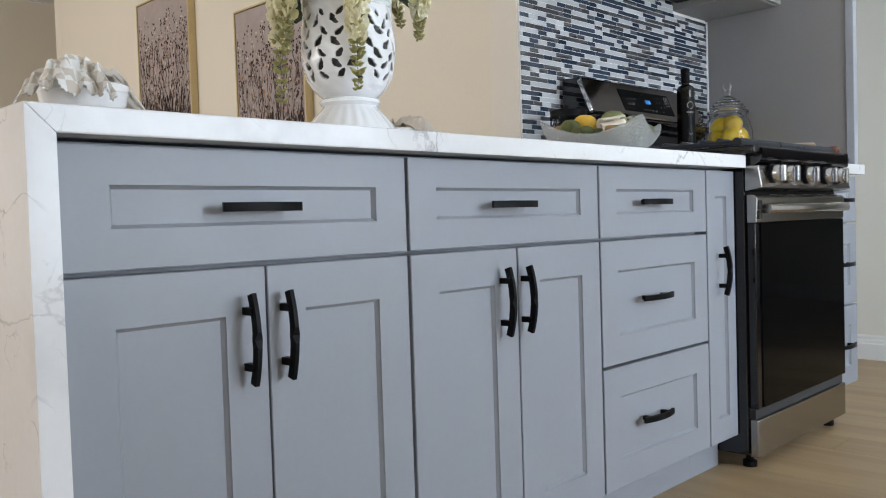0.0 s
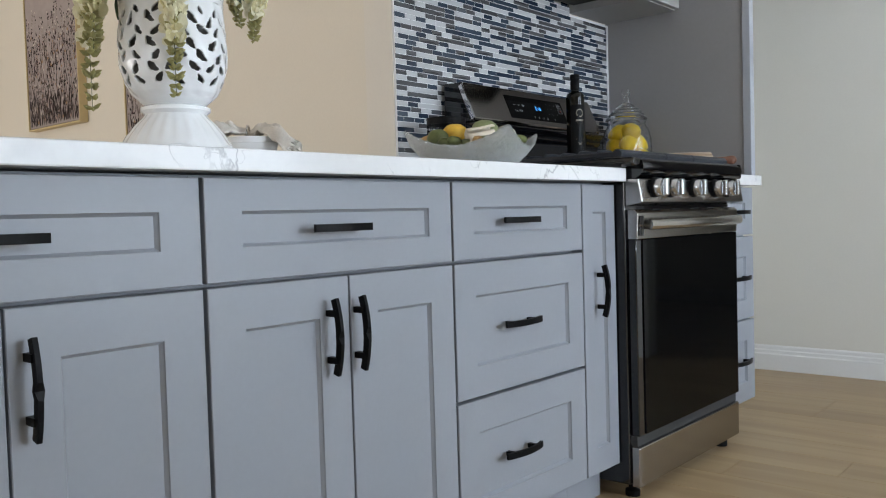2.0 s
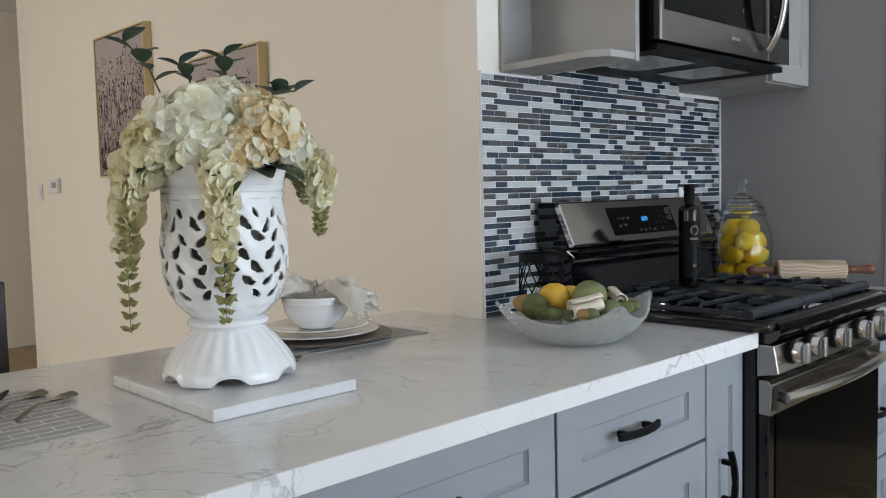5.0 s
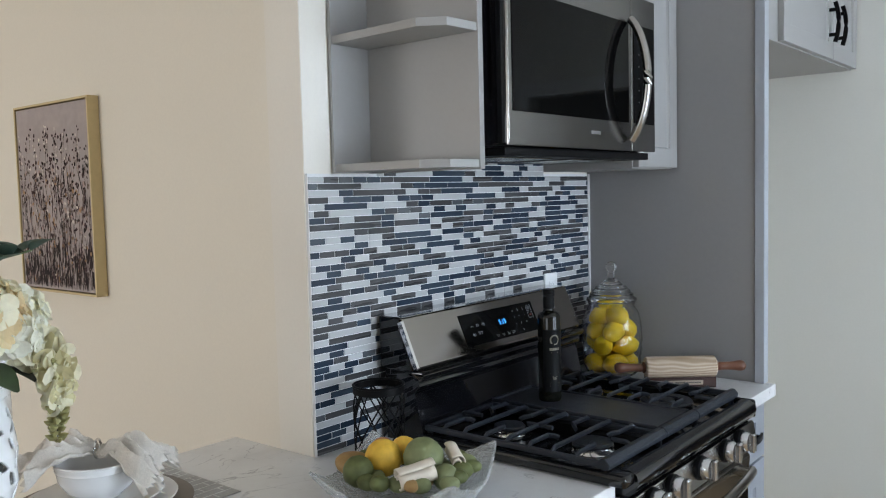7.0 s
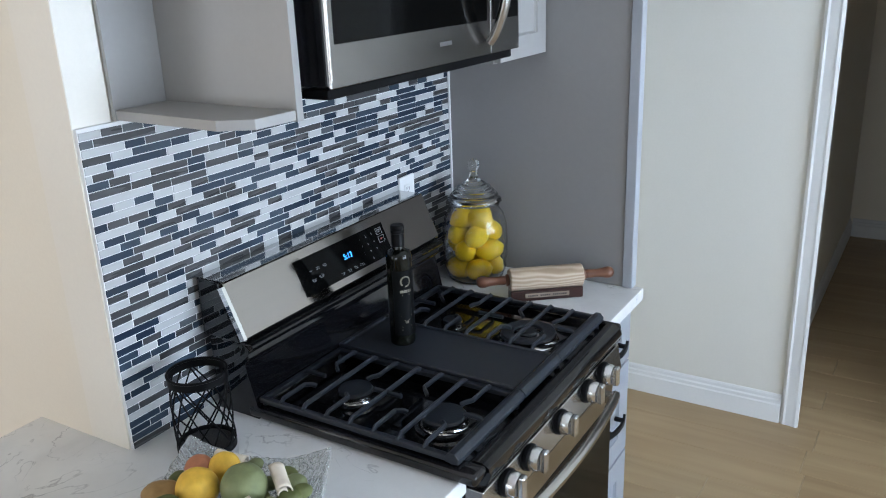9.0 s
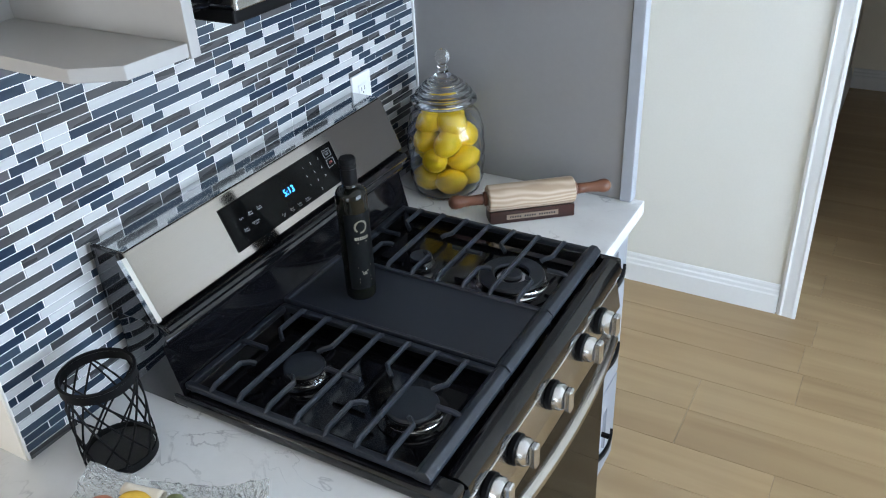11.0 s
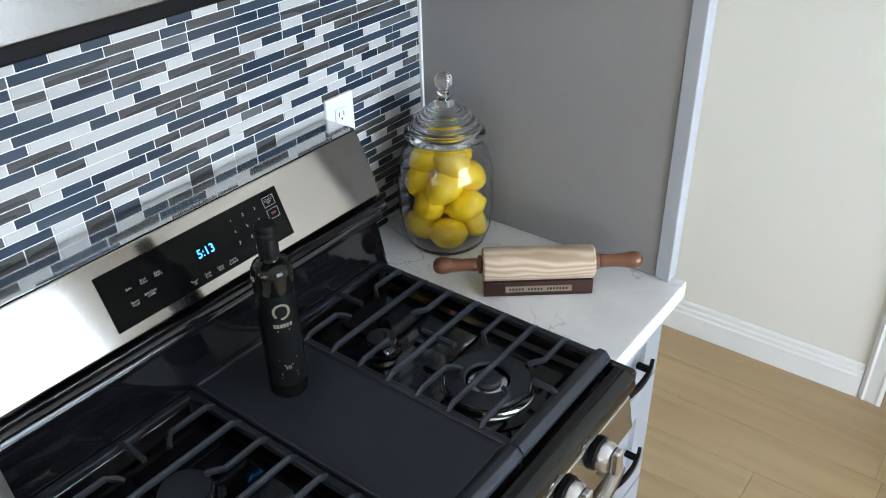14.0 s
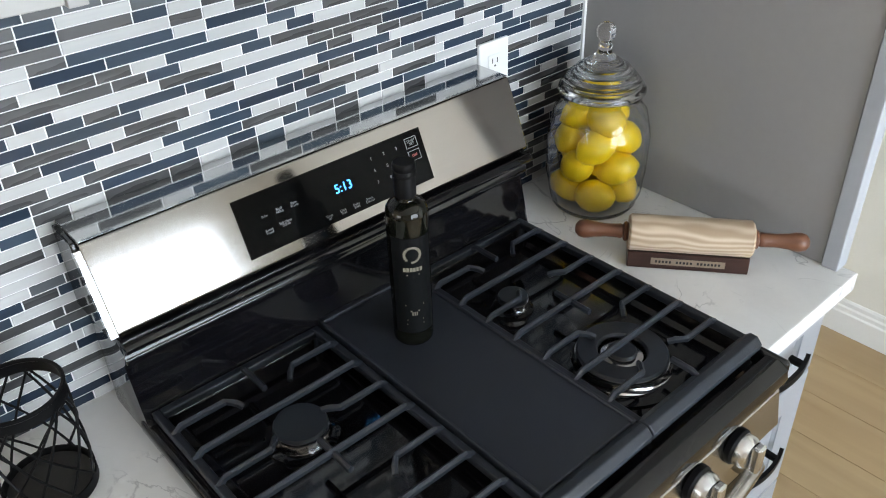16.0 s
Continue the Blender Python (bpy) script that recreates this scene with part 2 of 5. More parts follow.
def prism(points, axis, a, b, bm=None, r=0.0):
    """Extrudes an outline of (u, v) along an axis from a to b. x: (y, z); y: (x, z); z: (x, y)."""
    one = bmesh.new()
    f = {"x": lambda u, v, w: (w, u, v), "y": lambda u, v, w: (u, w, v), "z": lambda u, v, w: (u, v, w)}[axis]
    lo = [one.verts.new(f(u, v, a)) for u, v in points]
    hi = [one.verts.new(f(u, v, b)) for u, v in points]
    k = len(points)
    one.faces.new(lo)
    one.faces.new(hi)
    for i in range(k):
        one.faces.new((lo[i], lo[(i + 1) % k], hi[(i + 1) % k], hi[i]))
    if r:
        bmesh.ops.bevel(one, geom=one.edges, offset=r, segments=2, profile=0.5, affect="EDGES", clamp_overlap=True)
    return merge(bm, one)


def lathe(profile, seg=32, centre=(0, 0, 0), axis="z", bm=None, wave=None):
    """Turns a profile of (radius, height) round an axis."""
    one = bmesh.new()
    rings = []
    for r, h in profile:
        if r < 1e-6:
            rings.append([one.verts.new((0, 0, h))])
        else:
            ring = []
            for i in range(seg):
                a = 2 * math.pi * i / seg
                rr, hh = (wave(r, h, a) if wave else (r, h))
                ring.append(one.verts.new((rr * math.cos(a), rr * math.sin(a), hh)))
            rings.append(ring)
    for p, q in zip(rings, rings[1:]):
        for i in range(seg):
            j = (i + 1) % seg
            if len(p) == 1 and len(q) == 1:
                continue
            if len(p) == 1:
                one.faces.new((p[0], q[i], q[j]))
            elif len(q) == 1:
                one.faces.new((p[i], p[j], q[0]))
            else:
                one.faces.new((p[i], p[j], q[j], q[i]))
    turn = {"z": Matrix(), "x": pose(0, 0, 0, 0, 90, 0), "y": pose(0, 0, 0, -90, 0, 0)}[axis]
    bmesh.ops.transform(one, matrix=Matrix.Translation(centre) @ turn, verts=one.verts)
    return merge(bm, one)


def tube(points, radius, seg=8, bm=None, closed=False, flat=1.0, taper=None):
    """A round (or flattened) bar along a line of points."""
    one = bmesh.new()
    pts = [Vector(p) for p in points]
    k = len(pts)
    rings = []
    up = Vector((0, 0, 1))
    for i, p in enumerate(pts):
        d = (pts[(i + 1) % k] - pts[i - 1]) if closed else (pts[min(i + 1, k - 1)] - pts[max(i - 1, 0)])
        d.normalize()
        s = d.cross(up)
        if s.length < 1e-3:
            s = d.cross(Vector((0, 1, 0)))
        s.normalize()
        t = s.cross(d)
        rr = radius * (taper[i] if taper else 1)
        rings.append([one.verts.new(p + rr * (math.cos(2 * math.pi * (j + 0.5) / seg) * s + flat * math.sin(2 * math.pi * (j + 0.5) / seg) * t)) for j in range(seg)])
    for i in range(k if closed else k - 1):
        a, b = rings[i], rings[(i + 1) % k]
        for j in range(seg):
            one.faces.new((a[j], a[(j + 1) % seg], b[(j + 1) % seg], b[j]))
    if not closed:
        one.faces.new(rings[0])
        one.faces.new(rings[-1])
    return merge(bm, one)

# ---- setting ----
Z_TOP, Z_CEIL = 0.972, 3.02
X_BS = -0.632          # face of the wall behind the tiles
Y_END = 4.285          # free end of that wall


def setting(name, bm, material, label):
    return solid(name, bm, material, label, kind="structure")


def wall(name, x0, x1, y0, y1, material, label, z0=0.0, z1=Z_CEIL, bm=None):
    return setting(name, box(x0, x1, y0, y1, z0, z1, bm=bm), material, label)


floor = setting("floor", box(-7.2, 3.6, -1.8, 9.7, -0.10, -0.008), mat("floor_bed", (0.16, 0.11, 0.07), 0.8), "light oak plank floor")
setting("ceiling", box(-7.2, 3.6, -1.8, 9.7, Z_CEIL + 0.002, Z_CEIL + 0.12), M_CEIL, "plain painted ceiling")

wall("wall_backsplash", -0.755, X_BS, Y_END, 7.02, M_WALLK, "cream wall with a free end beside the counter")
setting("wall_skin", box(X_BS, -0.6305, Y_END + 0.001, 4.371, 1.6560, Z_CEIL - 0.002), M_WALLK, "pale painted wall above the tiles")
wall("wall_dining", -5.645, -0.757, 4.73, 4.86, M_WALLC, "cream dining room wall")
wall("wall_passage", -5.775, -5.647, 4.73, 6.2, M_WALLC, "cream wall returning into a passage")
wall("wall_passage_end", -7.2, -5.775, 6.2, 6.33, M_WALLC, "cream wall at the end of a passage")
wall("wall_west", -7.33, -7.202, -1.8, 6.4, M_WALLC, "plain cream wall")
# the kitchen's far wall, with a doorway to a hall
wb = box(X_BS + 0.002, 0.322, 6.752, 6.88, 0, Z_CEIL)
wb = box(1.20, 3.6, 6.752, 6.88, 0, Z_CEIL, bm=wb)
wb = box(0.322, 1.20, 6.752, 6.88, 2.10, Z_CEIL, bm=wb)
setting("wall_far", wb, M_WALLW, "off-white wall with a cased doorway")
wall("wall_hall_side", 0.11, 0.237, 6.882, 9.56, M_WALLC, "cream hall wall in shade")
wall("wall_hall_end", 0.0, 3.6, 9.562, 9.70, M_WALLC, "cream wall at the end of the hall")
# outer walls with window openings; the south wall's two windows are added for fill
we = box(3.45, 3.60, -1.8, 3.60, 0, Z_CEIL)
we = box(3.45, 3.60, 6.20, 9.7, 0, Z_CEIL, bm=we)
we = box(3.45, 3.60, 3.60, 6.20, 0, 0.50, bm=we)
we = box(3.45, 3.60, 3.60, 6.20, 2.42, Z_CEIL, bm=we)
setting("wall_east", we, M_WALLW, "off-white wall with a wide window")
ws = box(-7.2, -5.45, -1.8, -1.65, 0, Z_CEIL)
ws = box(-2.95, -0.95, -1.8, -1.65, 0, Z_CEIL, bm=ws)
ws = box(2.15, 3.45, -1.8, -1.65, 0, Z_CEIL, bm=ws)
for a, b in ((-5.45, -2.95), (-0.95, 2.15)):
    ws = box(a, b, -1.8, -1.65, 0, 0.70, bm=ws)
    ws = box(a, b, -1.8, -1.65, 2.40, Z_CEIL, bm=ws)
setting("wall_south", ws, M_WALLC, "unseen cream wall with two added windows")


def casement(name, axis, at, a, b, z0, z1):
    """A window: frame, mullion, pane."""
    w = tagged(new(name), "white framed window with clear panes", "window", kind="structure")
    ORG[name] = Vector()
    mid = (a + b) / 2

    def bar(u0, u1, v0, v1):
        return box(at - 0.03, at + 0.03, u0, u1, v0, v1, 0.004) if axis == "x" else box(u0, u1, at - 0.03, at + 0.03, v0, v1, 0.004)
    for u0, u1, v0, v1 in ((a, b, z0, z0 + 0.06), (a, b, z1 - 0.06, z1), (a, a + 0.06, z0 + 0.062, z1 - 0.062), (b - 0.06, b, z0 + 0.062, z1 - 0.062),
                           (mid - 0.03, mid + 0.03, z0 + 0.062, z1 - 0.062)):
        part("window_frame", bar(u0, u1, v0, v1), M_WHITE, w)
    g = box(at - 0.003, at + 0.003, a + 0.06, b - 0.06, z0 + 0.06, z1 - 0.06) if axis == "x" else box(a + 0.06, b - 0.06, at - 0.003, at + 0.003, z0 + 0.06, z1 - 0.06)
    p = part("pane", g, M_GLASS, w)
    p.visible_shadow = False


casement("window_1", "x", 3.50, 3.60, 6.20, 0.50, 2.42)
# The next two are added, unseen windows round the fill lamps.
casement("fill_window_2", "y", -1.70, -0.95, 2.15, 0.70, 2.40)
casement("fill_window_3", "y", -1.70, -5.45, -2.95, 0.70, 2.40)


def moulding(name, points, axis, a, b, label="white painted baseboard with stepped top"):
    return setting(name, prism(points, axis, a, b), M_WHITE, label)


def base_profile(at, d):
    """Baseboard section: distance from the wall and height."""
    return [(at, 0.0), (at + d * 0.016, 0.0), (at + d * 0.016, 0.082), (at + d * 0.012, 0.088), (at + d * 0.012, 0.102), (at + d * 0.007, 0.108),
            (at + d * 0.007, 0.122), (at + d * 0.003, 0.130), (at, 0.130)]


moulding("baseboard", base_profile(6.750, -1), "x", X_BS + 0.01, 0.298)
moulding("baseboard", base_profile(4.728, -1), "x", -5.645, -0.757)
moulding("baseboard", base_profile(0.239, 1), "y", 6.92, 9.56)
moulding("baseboard", base_profile(9.56, -1), "x", 0.257, 3.4)
moulding("baseboard", base_profile(6.198, -1), "x", -7.2, -5.79)
# door casing and jamb
cas = [(0.302, 6.750), (0.302, 6.739), (0.314, 6.731), (0.322, 6.734), (0.354, 6.730), (0.362, 6.727), (0.374, 6.729), (0.374, 6.750)]
setting("door_casing", prism(cas, "z", 0.0, 2.165), M_WHITE, "white painted moulded door casing")
setting("door_casing", prism([(1.524 - x, y) for x, y in cas], "z", 0.0, 2.165), M_WHITE, "white painted moulded door casing")
setting("door_casing", box(0.376, 1.148, 6.731, 6.750, 2.095, 2.165, 0.003), M_WHITE, "white painted moulded door casing")
setting("door_jamb", box(0.324, 0.347, 6.752, 6.882, 0, 2.098, 0.002), M_WHITE, "white painted door jamb")
setting("door_jamb", box(1.175, 1.198, 6.752, 6.882, 0, 2.098, 0.002), M_WHITE, "white painted door jamb")

# ---- base cabinets ----
def arch_handle(name, parent, x, y, z, length, upright, bow=0.012, mat_=None):
    """A bowed flat bar on two square posts, in front of the face at x."""
    pts = []
    for i in range(13):
        u = i / 12 * 2 - 1
        out = x + 0.020 + bow * (1 - u * u)
        s = u * length / 2
        pts.append((out, y, z + s) if upright else (out, y + s, z))
    bm = tube(pts, 0.0056, 4, flat=1.85)
    for s in (-0.62, 0.62):
        o = x + 0.020 + bow * (1 - s * s)
        c = s * length / 2
        if upright:
            bm = box(x - 0.001, o, y - 0.0062, y + 0.0062, z + c - 0.0062, z + c + 0.0062, 0.001, bm)
        else:
            bm = box(x - 0.001, o, y + c - 0.0062, y + c + 0.0062, z - 0.0055, z + 0.0055, 0.001, bm)
    return part(name, bm, mat_ or M_BLACKM, parent, "matt black bowed bar handle", smooth=False)


def shaker(name, parent, x, y0, y1, z0, z1, material, rail=0.068, stile=0.070, depth=0.020, face=1, top=None):
    """A framed front with a recessed flat panel, its face at x."""
    top = rail if top is None else top
    iy0, iy1, iz0, iz1 = y0 + stile, y1 - stile, z0 + rail, z1 - top
    bm = bmesh.new()
    back = x - depth
    o = [(y0, z0), (y1, z0), (y1, z1), (y0, z1)]
    i = [(iy0, iz0), (iy1, iz0), (iy1, iz1), (iy0, iz1)]
    e = 0.0015
    c = 0.006

    def ring(pts, xx, d=0.0):
        out = []
        sg = ((1, 1), (-1, 1), (-1, -1), (1, -1))
        for (u, v), (a, b) in zip(pts, sg):
            out.append(bm.verts.new((xx, u + a * d, v + b * d)))
        return out
    rings = [ring(o, back), ring(o, x - e), ring(o, x, e), ring(i, x, 0), ring(i, x - 0.003, 0.001), ring(i, x - 0.0085, c)]
    for p, q in zip(rings, rings[1:]):
        for k in range(4):
            bm.faces.new((p[k], p[(k + 1) % 4], q[(k + 1) % 4], q[k]))
    bm.faces.new(rings[-1])
    bm.faces.new(rings[0])
    return part(name, bm, material, parent)


def base_cabinet(y0, y1, label, fronts, handles, x_face=0.0, z_toe=0.106, x_back=-0.58):
    cab = thing("base_cabinet", ((x_face + x_back) / 2, (y0 + y1) / 2, 0), label, "cabinet", "grey kitchen base cabinets")
    body = box(x_back, x_face - 0.040, y0 + 0.0005, y1 - 0.0005, z_toe, 0.931)
    part("body", body, M_CAB, cab)
    part("toe_kick", box(x_face - 0.085, x_face - 0.070, y0 + 0.0005, y1 - 0.0005, 0.0, z_toe - 0.001), M_CAB, cab)
    for k, (kind, a, b, c, d) in enumerate(fronts):
        shallow = d - c < 0.2
        f = shaker(kind, cab, x_face, a, b, c, d, M_CAB, rail=0.059 if shallow else 0.072, stile=0.0745 if b - a > 0.3 else 0.053, depth=0.039, top=0.057 if shallow else 0.076)
        for hy, hz, up in handles[k]:
            arch_handle("handle", f, x_face, hy, hz, 0.145, up)
    return cab


DT, DB, DO, DM, DN, LO = 0.925, 0.746, 0.738, 0.425, 0.417, 0.108
base_cabinet(2.511, 3.166, "grey painted shaker base cabinet with one drawer over two doors",
             [("drawer", 2.517, 3.162, DB, DT), ("door", 2.517, 2.843, LO, DO), ("door", 2.847, 3.162, LO, DO)],
             [[(2.832, 0.834, False)], [(2.804, 0.623, True)], [(2.875, 0.623, True)]])
base_cabinet(3.166, 3.807, "grey painted shaker base cabinet with one drawer over two doors",
             [("drawer", 3.170, 3.804, DB, DT), ("door", 3.170, 3.487, LO, DO), ("door", 3.491, 3.804, LO, DO)],
             [[(3.463, 0.833, False)], [(3.433, 0.625, True)], [(3.504, 0.625, True)]])
base_cabinet(3.807, 4.360, "grey painted shaker base cabinet with three drawers",
             [("drawer", 3.811, 4.357, DB, DT), ("drawer", 3.811, 4.357, DM, DO), ("drawer", 3.811, 4.357, LO, DN)],
             [[(4.053, 0.835, False)], [(4.048, 0.584, False)], [(4.037, 0.267, False)]])
base_cabinet(4.360, 4.541, "narrow grey painted base cabinet with one tall door",
             [("door", 4.363, 4.539, LO, DT)], [[(4.438, 0.626, True)]])
base_cabinet(5.306, 5.618, "narrow grey painted base cabinet with three drawers",
             [("drawer", 5.309, 5.614, DB, DT), ("drawer", 5.309, 5.614, DM, DO), ("drawer", 5.309, 5.614, LO, DN)],
             [[(5.46, 0.832, False)], [(5.46, 0.584, False)], [(5.46, 0.267, False)]])
# back of the peninsula, finished panel
solid("back_panel", box(-0.605, -0.582, 2.515, 4.28, 0.0, 0.931), M_CAB, "grey painted finished back of the peninsula", "panel", "structure")

# ---- worktops ----
X_CF, X_CB = 0.040, -0.935
wt = thing("worktop", (-0.4, 3.3, 0.93), "white quartz peninsula worktop with grey veins and a waterfall end", "countertop")
prof = [(X_CF, 2.468), (X_CF, 4.541), (-0.626, 4.541), (-0.626, 4.283), (X_CB, 4.283), (X_CB, 2.468)]
slab = prism(prof, "z", Z_TOP - 0.0385, Z_TOP, r=0.0025)
for v in slab.verts:
    if v.co.y < 2.49:
        v.co.y += 0.0395 * (Z_TOP - v.co.z) / 0.0385      # mitred end
part("slab", slab, M_STONE, wt)
part("waterfall", prism([(2.468, 0.0), (2.508, 0.0), (2.508, Z_TOP - 0.0390), (2.4685, Z_TOP - 0.0004)], "x", X_CB, X_CF, r=0.0004), M_STONE, wt)
solid("worktop", box(-0.626, 0.028, 5.303, 5.640, Z_TOP - 0.0385, Z_TOP, 0.0025), M_STONE, "short white quartz worktop beside the range", "countertop")

# ---- tall panel and cabinet over the fridge bay ----
solid("side_panel", box(-0.63, -0.032, 5.618, 5.640, Z_TOP + 0.001, Z_CEIL - 0.001, 0.001), M_PANEL, "tall flat grey laminate side panel", "panel", "structure")
solid("panel_edge", box(-0.030, 0.000, 5.612, 5.650, Z_TOP + 0.001, Z_CEIL - 0.001, 0.002), mat("edge_grey", (0.36, 0.38, 0.41), 0.45), "grey painted edge strip of the tall panel", "trim", "structure")

# ---- gas range ----
RL, RR = 4.545, 5.300
rng = thing("gas_range", (-0.25, 4.92, 0), "black and stainless steel gas range with five burners and a griddle", "stove")
part("body", box(-0.60, 0.030, RL, RR, 0.045, 0.940, 0.004), M_BLACK, rng)
for fy in (RL + 0.05, RR - 0.05):
    for fx in (-0.54, 0.01):
        part("foot", lathe([(0.0, 0.0), (0.022, 0.0), (0.022, 0.018), (0.012, 0.022), (0.012, 0.05), (0.0, 0.05)], 16, (fx, fy, 0)), M_BLACKM, rng, smooth=True)
# cooktop: a shallow tray with a rounded raised rim
deck = prism([(-0.50, 0.942), (0.060, 0.942), (0.078, 0.955), (0.086, 0.975), (0.082, 0.992), (0.066, 1.001), (0.045, 1.000), (0.033, 0.986), (0.020, 0.984),
              (-0.478, 0.984), (-0.492, 1.004), (-0.50, 1.006)], "y", RL + 0.012, RR - 0.012)
part("cooktop", deck, M_BLACK, rng, smooth=True)
for a, b, z in ((RL - 0.038, RL + 0.0115, 0.974), (RR - 0.0115, RR + 0.004, 0.950)):
    part("rim", box(-0.505, 0.080, a, b, z, 1.001, 0.009, seg=3), M_BLACK, rng, smooth=True)
# control panel and knobs
part("control_panel", prism([(0.032, 0.941), (0.074, 0.941), (0.086, 0.872), (0.032, 0.862)], "y", RL + 0.001, RR - 0.001, r=0.003), M_STEEL, rng, "brushed stainless control panel")
for ky in (4.633, 4.737, 4.900, 5.064, 5.168):
    bz = lathe([(0.0, 0.0), (0.030, 0.0), (0.030, 0.009), (0.026, 0.013), (0.0, 0.013)], 24, (0.078, ky, 0.916), "x")
    bezel = part("knob_bezel", bz, M_BLACKM, rng, "black knob bezel", smooth=True)
    k = lathe([(0.0, 0.0), (0.0270, 0.0), (0.0265, 0.012), (0.0235, 0.016), (0.0225, 0.018), (0.0, 0.018)], 28, (0.0912, ky, 0.916), "x")
    knob = part("knob", k, M_KNOB, rng, "satin metal control knob", smooth=True)
    g = box(0.1095, 0.1245, ky - 0.0095, ky + 0.0095, 0.8905, 0.9415, 0.004)
    part("grip", g, M_KNOB, knob)
# oven door
dr = part("oven_door", box(0.032, 0.058, RL + 0.010, RR - 0.006, 0.190, 0.765, 0.003), M_BLACK, rng)
part("door_glass", box(0.0585, 0.0615, RL + 0.045, RR - 0.008, 0.192, 0.764, 0.001), M_GLASSD, dr, "black oven door glass")
part("door_band", prism([(0.032, 0.766), (0.062, 0.766), (0.066, 0.842), (0.055, 0.852), (0.032, 0.852)], "y", RL + 0.010, RR - 0.006, r=0.002), M_STEEL, dr, "brushed stainless band")
for s in range(3):
    part("vent_slot", box(0.0655, 0.0670, RL + 0.020 + s * 0.009, RL + 0.025 + s * 0.009, 0.776, 0.802, 0.0004), M_DARK, dr)
    part("vent_slot", box(0.0660, 0.0680, RL + 0.020 + s * 0.009, RL + 0.025 + s * 0.009, 0.808, 0.834, 0.0004), M_DARK, dr)
for s in range(5):
    y = 4.66 + s * 0.13
    part("vent_slot", box(0.048, 0.0605, y, y + 0.055, 0.8505, 0.8526, 0.0004), M_DARK, dr)
hp = []
for i in range(25):
    u = i / 24 * 2 - 1
    hp.append((0.086 + 0.026 * (1 - u * u), 4.922 + u * 0.335, 0.808))
hb = tube(hp, 0.0125, 10, flat=1.25)
for s in (-1, 1):
    hb = box(0.060, 0.094, 4.922 + s * 0.318 - 0.012, 4.922 + s * 0.318 + 0.012, 0.794, 0.822, 0.004, hb)
part("door_handle", hb, M_STEEL, dr, "curved stainless bar handle", smooth=True)
part("drawer", box(0.032, 0.060, RL + 0.006, RR - 0.004, 0.040, 0.158, 0.004), M_STEEL, rng, "brushed stainless storage drawer")
part("drawer_gap", box(0.030, 0.050, RL + 0.010, RR - 0.008, 0.159, 0.189), M_DARK, rng)
# backguard: black lower shield, steel head leaning back
part("shield", prism([(-0.600, 0.945), (-0.478, 0.945), (-0.474, 0.998), (-0.480, 1.006), (-0.502, 1.098), (-0.500, 1.106), (-0.486, 1.112), (-0.484, 1.120), (-0.490, 1.128), (-0.474, 1.138), (-0.468, 1.148), (-0.478, 1.155), (-0.600, 1.158)],
                     "y", RL - 0.034, RR + 0.004, r=0.002), M_BLACK, rng, "glossy black enamel backguard shield", smooth=True)
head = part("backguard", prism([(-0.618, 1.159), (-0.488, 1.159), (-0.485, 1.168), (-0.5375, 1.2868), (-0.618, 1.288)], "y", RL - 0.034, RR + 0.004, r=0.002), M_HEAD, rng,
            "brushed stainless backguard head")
# Lighter copy of the head's steel, so its tile reflection comes out bright.
part("top_trim", box(-0.619, -0.5385, RL - 0.033, RR + 0.003, 1.2882, 1.2896, 0.0004), mat("polished_steel_lightened", (0.52, 0.52, 0.52), 0.10, 1.0, vary=0.03), head, "polished top edge, lightened for its reflection")
part("end_cap", prism([(-0.609, 1.157), (-0.500, 1.157), (-0.546, 1.287), (-0.609, 1.290)], "y", RL - 0.042, RL - 0.0342, r=0.002), M_BLACK, rng)
# the display lies on the leaning face
LEAN = math.atan2(0.050, 0.113)


def on_head(y, s, out=0.0):
    """A point on the leaning steel face: s metres up along it."""
    return Vector((-0.485 - math.sin(LEAN) * s + math.cos(LEAN) * out, y, 1.168 + math.cos(LEAN) * s + math.sin(LEAN) * out))


def head_plate(y0, y1, s0, s1, o0, o1):
    bm = bmesh.new()
    v = [bm.verts.new(on_head(y, s, o)) for o in (o0, o1) for y, s in ((y0, s0), (y1, s0), (y1, s1), (y0, s1))]
    for f in ((0, 1, 2, 3), (4, 5, 6, 7), (0, 1, 5, 4), (1, 2, 6, 5), (2, 3, 7, 6), (3, 0, 4, 7)):
        bm.faces.new([v[i] for i in f])
    return bm


part("chrome_edge", head_plate(RL - 0.0435, RL - 0.0342, -0.002, 0.123, -0.012, 0.002), M_CHROME, head, "bright trim at the head's end")
part("display_panel", head_plate(4.724, 5.080, 0.017, 0.107, -0.001, 0.0015), M_GLASSD, head, "black glass control display")
M_BLUE = bpy.data.materials.new("blue_led")
M_BLUE.use_nodes = True
pb = M_BLUE.node_tree.nodes["Principled BSDF"]
pb.inputs["Base Color"].default_value = (0.01, 0.1, 0.5, 1)
pb.inputs["Emission Color"].default_value, pb.inputs["Emission Strength"].default_value = (0.05, 0.38, 1.0, 1), 3.0
M_INK = mat("pale_print", (0.27, 0.28, 0.29), 0.5)
M_INKG = mat("grey_print", (0.30, 0.31, 0.32), 0.5)


def lettering(name, body, matrix, size, material, parent, align="CENTER"):
    cu = bpy.data.curves.new(name, "FONT")
    cu.body, cu.size, cu.align_x, cu.align_y = body, size, align, "CENTER"
    cu.space_line = 0.8
    cu.materials.append(material)
    ob = new(name, cu)
    ob.parent = parent
    ob.matrix_basis = Matrix.Translation(-ORG[parent.name]) @ matrix
    return ob


